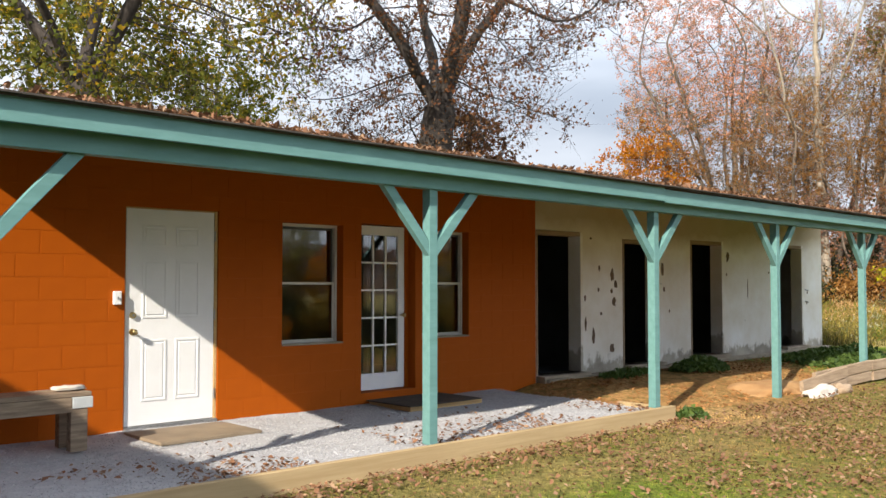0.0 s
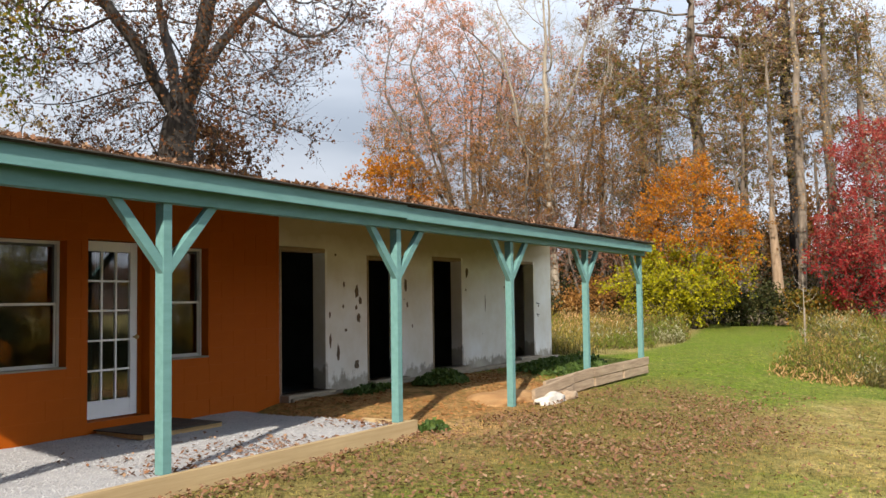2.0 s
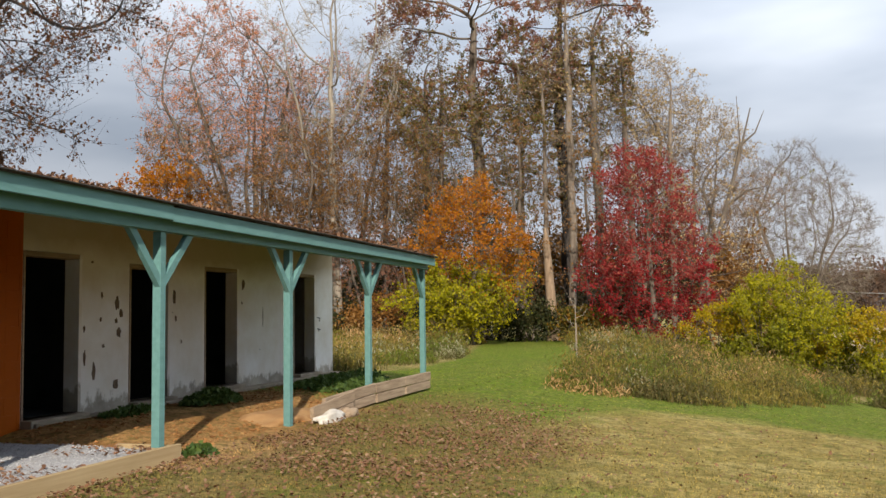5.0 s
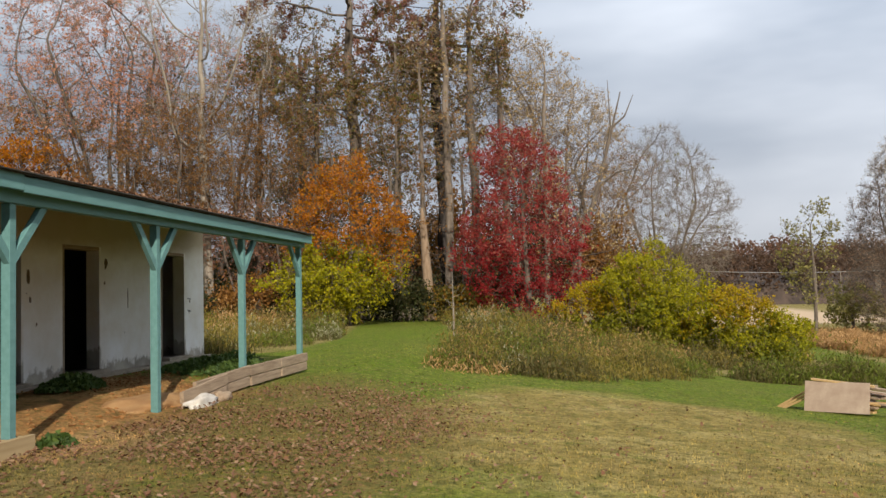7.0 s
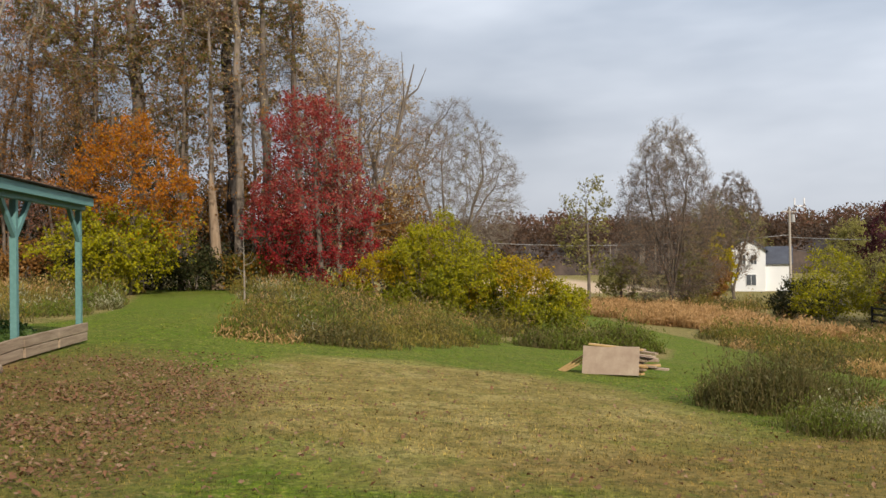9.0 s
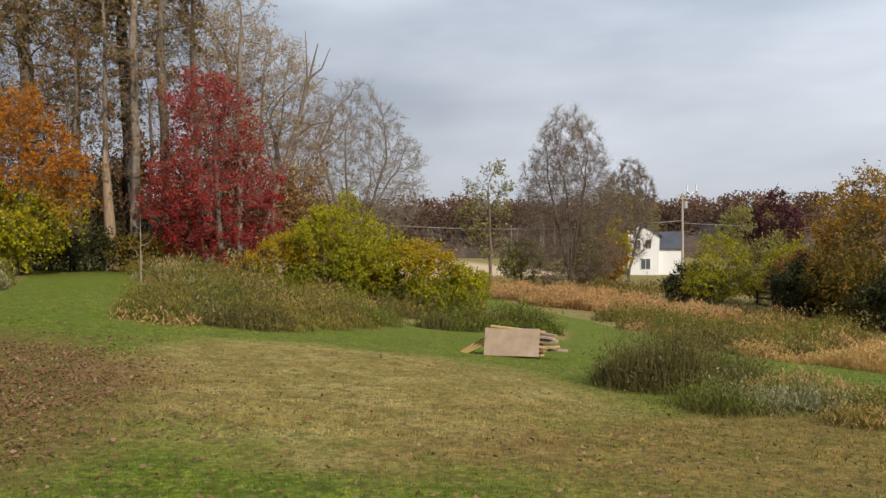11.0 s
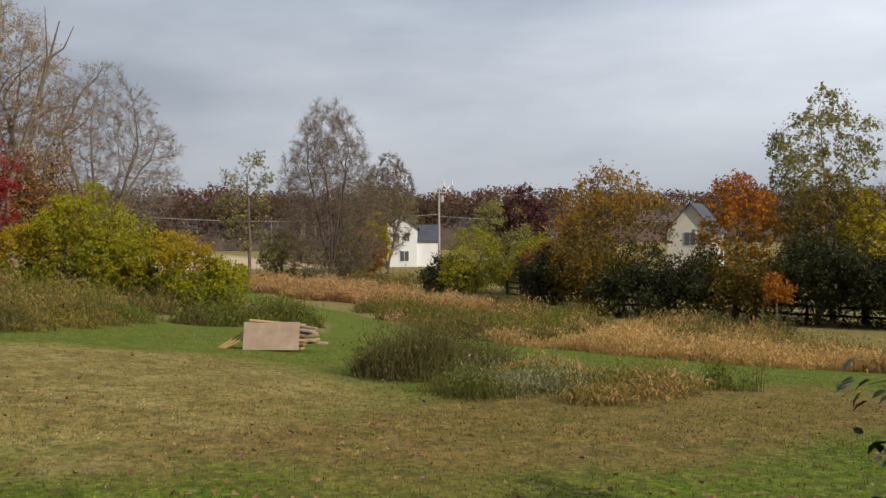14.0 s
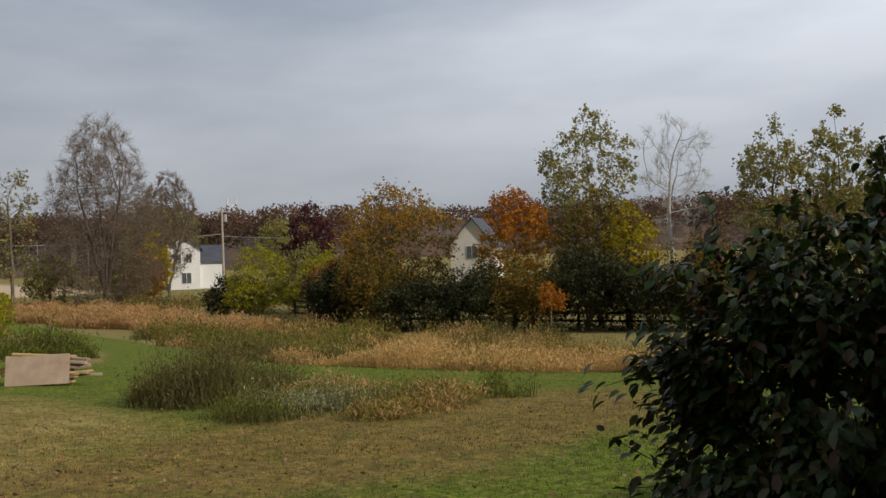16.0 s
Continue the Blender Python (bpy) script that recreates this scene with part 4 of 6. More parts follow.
def leaf_mesh(name, points, size, mat, parent, r, slim=0.32, upright=0.0, label=""):
    """One little folded leaf blade at each point, turned at random."""
    n = len(points)
    a, b = r.normal(0, 1, (n, 3)), r.normal(0, 1, (n, 3))
    a[:, 2] += upright * np.sign(a[:, 2] + 1e-6)
    a /= np.linalg.norm(a, axis=1)[:, None]
    b -= a * (a * b).sum(1)[:, None]
    b /= np.linalg.norm(b, axis=1)[:, None]
    s = size * r.uniform(0.6, 1.4, (n, 1))
    tri = np.stack([points - a * s * 0.5, points + a * s * 0.4 + b * s * slim * 1.25, points + a * s * 0.4 - b * s * slim * 1.25], 1)
    me = bpy.data.meshes.new(name)
    me.vertices.add(3 * n)
    me.vertices.foreach_set("co", tri.reshape(-1).astype(np.float32))
    me.loops.add(3 * n)
    me.loops.foreach_set("vertex_index", np.arange(3 * n, dtype=np.int32))
    me.polygons.add(n)
    me.polygons.foreach_set("loop_start", np.arange(0, 3 * n, 3, dtype=np.int32))
    me.update()
    me.validate()
    me.materials.append(mat)
    ob = new(name, me)
    ob.parent = parent
    if label:
        ob["label"] = label
    return ob


def spikes(p, q, rad):
    """Thin three-sided twigs from points p to points q, as one set of vertices and faces."""
    n = len(p)
    d = q - p
    u = np.cross(d, np.array((0.31, 0.92, 0.24)))
    u /= np.linalg.norm(u, axis=1)[:, None] + 1e-9
    w = np.cross(d, u)
    w /= np.linalg.norm(w, axis=1)[:, None] + 1e-9
    rad = np.reshape(rad, (-1, 1))
    v = np.stack([p + u * rad, p - 0.5 * u * rad + 0.866 * w * rad, p - 0.5 * u * rad - 0.866 * w * rad, q], 1).reshape(-1, 3)
    o = np.arange(n)[:, None] * 4
    f = np.concatenate([o + np.array(t) for t in ((0, 1, 3), (1, 2, 3), (2, 0, 3))])
    return v, f


def branch_out(r, pts, nodes, parents, step, up, rounds=90):
    """Grows a branching skeleton from the given nodes towards the points of a crown: every point pulls its nearest node one step on."""
    nodes, parents = [np.array(n, float) for n in nodes], list(parents)
    arr = np.array(nodes)
    gap = np.linalg.norm(pts[:, None] - arr[None], axis=2)
    near, dist = gap.argmin(1), gap.min(1)
    kids = [0] * len(nodes)
    for k in range(rounds):
        if not len(pts):
            break
        arr = np.array(nodes)
        pull = pts - arr[near]
        pull /= np.linalg.norm(pull, axis=1)[:, None] + 1e-9
        acc = np.zeros_like(arr)
        np.add.at(acc, near, pull)
        fresh = []
        for i in np.unique(near):
            if kids[i] >= 3:
                continue
            d = acc[i] / (np.linalg.norm(acc[i]) + 1e-9) + r.normal(0, 0.17, 3) + np.array((0, 0, up))
            d /= np.linalg.norm(d) + 1e-9
            fresh.append(len(nodes))
            nodes.append(arr[i] + d * step)
            parents.append(int(i))
            kids[i] += 1
            kids.append(0)
        if not fresh:
            break
        young = np.array([nodes[i] for i in fresh])
        gap = np.linalg.norm(pts[:, None] - young[None], axis=2)
        j, dj = gap.argmin(1), gap.min(1)
        closer = dj < dist
        near = np.where(closer, np.array(fresh)[j], near)
        dist = np.where(closer, dj, dist)
        keep = dist > step * 1.15
        keep &= np.array([kids[i] < 3 for i in near])
        pts, near, dist = pts[keep], near[keep], dist[keep]
    return np.array(nodes), parents


def crown_points(r, n, height, profile, side, clumpy, grain, seed):
    """Points inside a lobed crown. profile: rows of (share of the height, radius); clumpy: how much is left empty between clumps."""
    hs, rs = [p[0] for p in profile], [p[1] for p in profile]
    big = max(rs)
    out = []
    while len(out) < n:
        h = r.uniform(hs[0], hs[-1])
        rad = np.interp(h, hs, rs)
        if r.random() > (rad / big) ** 1.6 + 0.05:
            continue
        a = r.uniform(0, 6.283)
        lobe = 1 + 0.38 * noise.noise((math.cos(a) * 1.3 + seed, math.sin(a) * 1.3, h * 4.0))
        d = rad * lobe * r.random() ** 0.42
        p = (math.cos(a) * d + side[0] * h, math.sin(a) * d + side[1] * h, h * height)
        if noise.noise((p[0] * grain + seed, p[1] * grain, p[2] * grain)) < clumpy - 0.5:
            continue
        out.append(p)
    return np.array(out)


def tree(name, label, at, height, radius, profile, leaves, wood, seed, pulls=420, count=8000, leaf=0.15, twigs=4, leader=0.55, stems=1, up=0.12, side=(0, 0), clumpy=0.12, grain=0.45, thick=1.0, fuzz=1.0, fan=0.52, split=0.05, category="tree"):
    """A tapered trunk that divides into limbs, branches and twigs throughout a lobed crown, with single leaves along the twigs.
    leaves: a material, or (upper, lower, share of the height where they meet)."""
    x, y = at
    top = thing(name, label, category, (x, y, gz(x, y) - 0.1))
    g = Grower(seed)
    r = g.r
    pts = crown_points(r, pulls, height, profile, side, clumpy, grain, seed * 1.37)
    vol = max(p[1] for p in profile)
    gap = 1.55 * vol / pulls ** 0.333
    step = max(0.14, 0.52 * gap)
    nodes, parents = [(0.0, 0.0, 0.0)], [-1]
    # the bole up to where it divides, then each stem
    bole = height * (leader if stems == 1 else split)
    n = max(1, int(bole / step))
    bx = by = 0.0
    for i in range(1, n + 1):
        bx += r.normal(0, 0.012 * height / max(3, n) ** 0.5)
        by += r.normal(0, 0.012 * height / max(3, n) ** 0.5)
        z = bole * i / n
        nodes.append((bx + side[0] * z / height, by + side[1] * z / height, z))
        parents.append(i - 1)
    for k in range(stems if stems > 1 else 0):
        a = seed * 1.1 + 6.283 * k / stems
        rise = height * r.uniform(0.5, 0.76) - bole
        m = max(3, int(rise / step))
        last, sx, sy = n, bx, by
        for i in range(1, m + 1):
            f = i / m
            sx += r.normal(0, 0.014 * height / m ** 0.5)
            sy += r.normal(0, 0.014 * height / m ** 0.5)
            out, z = fan * vol * f ** 1.15, bole + rise * f
            nodes.append((sx + math.cos(a) * out + side[0] * z / height, sy + math.sin(a) * out + side[1] * z / height, z))
            parents.append(last)
            last = len(nodes) - 1
    nodes, parents = branch_out(r, pts, nodes, parents, step, up)
    n = len(nodes)
    load, heavy = [0] * n, [-1] * n
    for i in range(n - 1, 0, -1):
        load[i] = max(load[i], 1)
        load[parents[i]] += load[i]
    total = max(load[0], 3)
    kids = [[] for i in range(n)]
    for i in range(1, n):
        kids[parents[i]].append(i)
    for i in range(n):
        if kids[i]:
            heavy[i] = max(kids[i], key=lambda c: load[c])
    thin = thick * (0.004 + 0.00032 * height)
    power = math.log(radius / thin) / math.log(total)
    wide = [thin * max(1, q) ** power for q in load]
    starts = [0] + [c for i in range(n) for c in kids[i] if c != heavy[i]]
    trunk_v = trunk_f = 0
    for s0 in starts:
        line, rads = ([nodes[0]], [wide[0] * 1.3]) if s0 == 0 else ([nodes[parents[s0]], nodes[s0]], [wide[s0], wide[s0]])
        i = heavy[s0]
        while i >= 0:
            line.append(nodes[i])
            rads.append(wide[i])
            i = heavy[i]
        for q in range(1, len(line) - 1):
            line[q] = 0.5 * line[q] + 0.25 * (line[q - 1] + line[q + 1])
        rads[-1] *= 0.5
        g.tube(line, rads, 9 if s0 == 0 else 5 if rads[0] > 0.05 else 3)
        if s0 == 0:
            trunk_v, trunk_f = len(g.v), len(g.f)
    raw("trunk", g.v[:trunk_v], g.f[:trunk_f], wood, top, smooth=True)
    if len(g.f) > trunk_f:
        raw("branchwork", g.v[trunk_v:], [tuple(i - trunk_v for i in q) for q in g.f[trunk_f:]], wood, top, smooth=True)["kind"] = "stuff"
    tips = np.array([i for i in range(1, n) if load[i] <= 2])
    way0 = nodes[tips] - nodes[np.array(parents)[tips]]
    way0 /= np.linalg.norm(way0, axis=1)[:, None] + 1e-9
    i = np.repeat(np.arange(len(tips)), max(twigs, 1))
    e = nodes[tips][i]
    size = gap * 1.05 * fuzz
    way = way0[i] * 0.8 + r.normal(0, 0.55, (len(i), 3)) + np.array((0, 0, 0.25))
    way /= np.linalg.norm(way, axis=1)[:, None] + 1e-9
    tip = e + way * size * r.uniform(0.35, 1.0, (len(i), 1))
    v1, f1 = spikes(e, tip, np.full(len(i), thin * 0.75))
    j = np.repeat(np.arange(len(tip)), 3)
    along = r.uniform(0.2, 0.9, (len(j), 1))
    st = e[j] * (1 - along) + tip[j] * along
    tip2 = st + (way[j] * 0.7 + r.normal(0, 0.45, (len(j), 3)) + np.array((0, 0, 0.15))) * size * 0.5
    v2, f2 = spikes(st, tip2, np.full(len(j), thin * 0.5))
    raw("twig_canopy", np.concatenate([v1, v2]).tolist(), np.concatenate([f1, f2 + len(v1)]).tolist(), wood, top)["kind"] = "stuff"
    if count:
        k = r.integers(0, len(st), count)
        f = r.uniform(0.1, 1.1, (count, 1))
        p = st[k] * (1 - f) + tip2[k] * f + r.normal(0, 0.05 * size + 0.02, (count, 3))
        p = p[p[:, 2] > 0.2]
        if isinstance(leaves, tuple):
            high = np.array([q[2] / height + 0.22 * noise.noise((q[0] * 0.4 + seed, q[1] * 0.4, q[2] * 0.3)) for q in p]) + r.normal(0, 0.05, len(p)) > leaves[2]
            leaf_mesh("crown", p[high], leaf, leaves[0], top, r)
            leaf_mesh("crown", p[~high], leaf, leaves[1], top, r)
        else:
            leaf_mesh("crown", p, leaf, leaves, top, r)
    return top


def oval(rad, low, wide=0.5, point=0.15):
    """A crown's profile from its lower end to the top, widest at a share of that stretch."""
    w = low + (1 - low) * wide
    return [(low, rad * 0.35), (low + (w - low) * 0.5, rad * 0.85), (w, rad), (w + (1 - w) * 0.55, rad * 0.78), (0.97, rad * 0.3), (1.0, rad * point)]


# behind the building
tree("oak_tree", "large dark-trunked oak with thinning rust leaves behind the roof", (18.45, 20.0), 18, 0.52, [(0.28, 2.5), (0.42, 5.0), (0.6, 6.0), (0.8, 5.0), (1.0, 1.5)], LEAF_OAK, BARK_DARK, 11, 950, 24000, 0.10, 5, stems=4, split=0.38, fan=0.55, side=(0.8, -0.6), clumpy=0.2, up=0.0, thick=1.2)
# lower crown takes the darker leaf copy as painted shade
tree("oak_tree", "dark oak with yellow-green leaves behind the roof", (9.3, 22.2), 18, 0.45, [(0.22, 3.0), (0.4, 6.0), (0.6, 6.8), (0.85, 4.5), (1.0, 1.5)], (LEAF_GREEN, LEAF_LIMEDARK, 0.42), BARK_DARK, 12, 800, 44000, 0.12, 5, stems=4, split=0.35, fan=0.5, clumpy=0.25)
tree("young_tree", "slim lime-green tree behind the roof", (15.5, 26.9), 10.6, 0.12, oval(2.0, 0.2, 0.4), LEAF_LIME, BARK_GREY, 13, 260, 9000, 0.13, 5, leader=0.8)
tree("sapling", "thin tree with sparse tan leaves behind the roof", (19.8, 28.5), 9.0, 0.09, oval(1.3, 0.4, 0.4), LEAF_CREAM, BARK_GREY, 14, 120, 1500, 0.12, 4, leader=0.85)
tree("young_tree", "dark russet understorey tree behind the roof", (22.3, 22.0), 8.0, 0.12, oval(2.0, 0.2, 0.5), LEAF_OAK, BARK_DARK, 15, 240, 9000, 0.13, 5)
tree("young_tree", "dark green tree behind the roof", (12.0, 29.0), 12, 0.16, oval(4.0, 0.2, 0.45), LEAF_LIMEDARK, BARK_DARK, 16, 350, 14000, 0.16, 5)

# woodland edge beyond the end of the building
tree("maple_tree", "tall spreading maple with fading pink-orange leaves", (48.1, 25.4), 20.6, 0.34, [(0.22, 2.2), (0.36, 5.0), (0.55, 6.3), (0.75, 5.4), (0.92, 3.0), (1.0, 0.8)], (LEAF_PINK, LEAF_BROWN, 0.52), BARK_GREY, 21, 1100, 38000, 0.10, 6, stems=6, side=(-0.9, 3.0), up=0.08, clumpy=0.08, thick=1.2, fuzz=0.85, split=0.14, fan=0.6)
tree("maple_tree", "half-bare maple with russet-pink leaves", (51.0, 22.0), 17.5, 0.24, oval(4.2, 0.25, 0.5), (LEAF_PINK, LEAF_BROWN, 0.7), BARK_GREY, 22, 520, 9000, 0.11, 6, leader=0.5, stems=2)
tree("maple_tree", "low orange maple at the wood's edge", (44.1, 29.4), 10.6, 0.15, oval(2.9, 0.35, 0.45), LEAF_ORANGE, BARK_GREY, 23, 300, 8000, 0.15, 5)
tree("bare_tree", "tall nearly bare grey tree", (47.0, 20.5), 21.8, 0.27, [(0.34, 1.2), (0.5, 3.0), (0.7, 4.4), (0.9, 4.2), (1.0, 2.4)], LEAF_CREAM, BARK_PALE, 24, 300, 500, 0.13, 5, leader=0.42, up=0.3, clumpy=0.25, thick=1.3)
for k, (x, y, h, n) in enumerate(((45.2, 21.6, 12.5, 7000), (46.2, 18.4, 13.5, 9500), (47.0, 16.2, 11.5, 7000))):
    tree("young_tree", "russet half-bare tree at the wood's edge", (x, y), h, 0.17, oval(3.3, 0.18, 0.55), (LEAF_BROWN, LEAF_OAKRUST, 0.45), BARK_GREY, 25 + k, 420, n, 0.10, 5, stems=4, clumpy=0.25, fuzz=0.8)
tree("tall_oak", "tall oak with rust upper and olive lower leaves", (52.6, 13.5), 24.0, 0.40, [(0.28, 2.6), (0.42, 5.2), (0.62, 6.6), (0.85, 6.0), (1.0, 2.6)], (LEAF_OAKRUST, LEAF_OAKTALL, 0.66), BARK_GREY, 28, 850, 38000, 0.14, 6, leader=0.8, clumpy=0.56, grain=0.27, up=0.02, fuzz=0.62, thick=1.3)
tree("tall_oak", "tall dark oak with olive and rust leaves", (53.8, 8.6), 23.5, 0.34, [(0.34, 1.6), (0.5, 3.6), (0.75, 4.8), (0.9, 4.2), (1.0, 1.6)], (LEAF_OAKRUST, LEAF_OAKTALL, 0.78), BARK_DARK, 29, 540, 24000, 0.14, 6, leader=0.85, clumpy=0.56, grain=0.3, fuzz=0.62)
tree("tall_oak", "tall oak with olive leaves", (54.0, 17.4), 20.5, 0.30, oval(4.4, 0.25, 0.6), LEAF_OAKTALL, BARK_GREY, 30, 420, 8000, 0.14, 6, leader=0.8, clumpy=0.55, grain=0.3, fuzz=0.62)
tree("orange_maple", "orange maple turning gold-green below, in full leaf", (41.85, 11.3), 7.7, 0.13, [(0.12, 1.8), (0.3, 2.8), (0.58, 2.8), (0.8, 2.0), (1.0, 0.9)], (LEAF_ORANGE, LEAF_BUSH, 0.42), BARK_GREY, 31, 520, 22000, 0.105, 5, leader=0.7, clumpy=0.24, grain=0.8)
tree("gold_maple", "low gold-green maple at the wood's edge", (41.0, 12.2), 3.6, 0.08, oval(2.4, 0.06, 0.5), LEAF_BUSH, BARK_GREY, 32, 240, 8000, 0.13, 5, stems=4)
tree("red_maple", "crimson red maple in full leaf", (45.2, 3.2), 10.0, 0.15, [(0.08, 1.7), (0.2, 2.7), (0.38, 3.1), (0.56, 2.8), (0.68, 2.1), (0.86, 1.9), (1.0, 1.2)], (LEAF_RED, LEAF_REDDEEP, 0.42), BARK_GREY, 33, 520, 26000, 0.105, 5, leader=0.75, side=(0.0, 0.6), clumpy=0.26, grain=0.8)
tree("red_maple", "small crimson maple behind the porch", (43.0, 24.0), 4.2, 0.08, oval(1.6, 0.15), LEAF_RED, BARK_GREY, 34, 160, 4500, 0.14, 5)
for k, (x, y, h, rr) in enumerate(((50.5, 7.9, 21, 0.22), (51.5, 6.4, 21, 0.24), (50.0, 9.2, 17, 0.14), (54, 5.0, 20, 0.2), (52.5, 11.0, 19, 0.16), (49.5, 10.6, 14, 0.12), (55, 2.8, 18, 0.18), (50.5, 18.8, 17, 0.18), (49.5, 22.6, 15, 0.16), (49, 31.5, 16, 0.18), (52, 28, 18, 0.2), (50, 15.3, 18, 0.17))):
    tree("woodland_tree", "tall thin half-bare woodland tree", (x, y), h, rr, oval(2.5, 0.4, 0.6), LEAF_CREAM if k % 3 == 0 else LEAF_OAKTALL, BARK_MID if k % 2 == 0 else BARK_GREY, 40 + k, 150, 1300, 0.13, 4, leader=0.85, clumpy=0.4, fuzz=0.7)
for k, (x, y, h, rd) in enumerate(((58.1, 4.9, 18.2, 4.0), (59.3, 2.0, 17.0, 3.8), (59.3, -0.4, 15.0, 3.0))):
    tree("pale_tree", "slender tree with pale cream leaves", (x, y), h, 0.2, oval(rd, 0.28, 0.62), (LEAF_CREAM, LEAF_PINKTAN, 0.72), BARK_MID, 60 + k, 560, 6000, 0.11, 6, up=0.12, stems=3)
tree("round_bare_tree", "round bare grey tree beyond the bushes", (71.1, -5.2), 16.4, 0.34, [(0.14, 1.6), (0.28, 4.2), (0.46, 5.6), (0.66, 5.5), (0.85, 3.8), (1.0, 1.0)], LEAF_OLIVE, BARK_MID, 70, 1900, 500, 0.16, 6, stems=9, up=0.04, clumpy=0.0, thick=1.3, fan=0.6)

for k, (x, y, h, lf) in enumerate(((47.6, 10.4, 11.5, LEAF_BROWN), (48.6, 6.9, 12.5, LEAF_BROWN), (47.2, 13.6, 12.5, LEAF_OAKTALL), (49.4, 3.6, 11.0, LEAF_BROWN), (47.5, 0.8, 9.5, LEAF_CREAM), (48.8, 15.0, 13.0, LEAF_OAKTALL), (50.2, 12.0, 11.5, LEAF_OAKTALL))):
    tree("young_tree", "twiggy half-bare young tree at the wood's edge", (x, y), h, 0.12, oval(2.8, 0.12, 0.5), lf, BARK_GREY, 260 + k, 200, 1500, 0.12, 4, leader=0.7, clumpy=0.3, fuzz=0.8)

snag = thing("broken_stump", "tall splintered dead tree stump", "stump", (48.0, 8.6, -0.2))
g = Grower(71)
g.tube([np.array(p) for p in ((0, 0, 0), (0.02, 0.05, 1.5), (0.0, 0.15, 3.4), (-0.05, 0.25, 5.2), (-0.05, 0.33, 6.0))], [0.34, 0.28, 0.24, 0.18, 0.04], 10)
raw("trunk", g.v, g.f, DEADWOOD, snag, smooth=True)
g = Grower(72)
lean_top = thing("leaning_dead_tree", "grey dead tree leaning with a few bare limbs", "tree", (51.0, 1.6, -0.3))
g.tube([np.array(p) for p in ((0, 0, 0), (0.2, -0.7, 3.4), (0.5, -1.7, 6.6), (1.0, -2.5, 9.4), (1.3, -3.3, 12.6))], [0.2, 0.17, 0.13, 0.09, 0.03], 8)
for p, q, q2 in (((0.9, -2.3, 8.8), (0.9, -2.7, 10.6), (0.9, -2.6, 13.2)), ((0.6, -1.9, 7.2), (0.7, -2.9, 8.0), (0.7, -4.0, 8.2)), ((1.1, -2.8, 10.6), (1.2, -3.5, 11.2), (1.2, -4.0, 12.4)), ((0.3, -1.0, 4.6), (0.3, -0.2, 6.0), (0.2, 0.2, 7.4))):
    g.tube([np.array(p), np.array(q), np.array(q2)], [0.07, 0.045, 0.015], 5)
raw("trunk", g.v, g.f, BARK_GREY, lean_top, smooth=True)


def bush(name, label, at, size, leaves, seed, count, leaf=0.14, wood=BARK_GREY, stems=9, z=None):
    """Stems fanning from one root with leaves clumped round their shoots."""
    x, y = at
    top = thing(name, label, "bush", (x, y, (gz(x, y) if z is None else z) - 0.05))
    g = Grower(seed)
    r = g.r
    ends = []
    for k in range(stems):
        a = r.uniform(0, 6.28)
        reach = math.sqrt(r.uniform(0.02, 1.0))
        tip = np.array((math.cos(a) * size[0] * reach, math.sin(a) * size[1] * reach, size[2] * (1.0 - 0.4 * reach ** 2) * r.uniform(0.7, 1.2)))
        mid = tip * np.array((0.45, 0.45, 0.6)) + r.normal(0, 0.06, 3)
        g.tube([np.zeros(3), mid, tip], [0.035, 0.022, 0.008], 4)
        for j in range(7):
            f = r.uniform(0.25, 1.0)
            p = mid * (1 - f) + tip * f
            q = p + r.normal(0, 1, 3) * np.array(size) * 0.2
            q[2] = max(q[2], 0.05)
            g.tube([p, q], [0.01, 0.004], 3)
            ends.append((p, q))
    raw("branchwork", g.v, g.f, wood, top)
    e = np.array(ends)
    i = r.integers(0, len(e), count)
    f = r.uniform(0, 1.1, (count, 1))
    pts = e[i, 0] * (1 - f) + e[i, 1] * f + r.normal(0, 1, (count, 3)) * np.array(size) * 0.075
    low = r.normal(0, 1, (count // 2, 3))
    low /= np.linalg.norm(low, axis=1)[:, None]
    low = low * r.uniform(0.55, 1.0, (count // 2, 1)) * np.array((0.92, 0.92, 0.6)) * np.array(size) + np.array((0, 0, size[2] * 0.42))
    lobes = np.array([noise.noise(Vector(p) * (2.6 / size[2]) + Vector((seed, 0, 0))) for p in low])
    low = low * (1 + 0.55 * lobes[:, None])
    keep = lobes > -0.1
    pts = np.concatenate([pts, low[keep]])
    pts = pts[pts[:, 2] > 0.02]
    leaf_mesh("leaves", pts, leaf * 0.8, leaves, top, r)
    return top


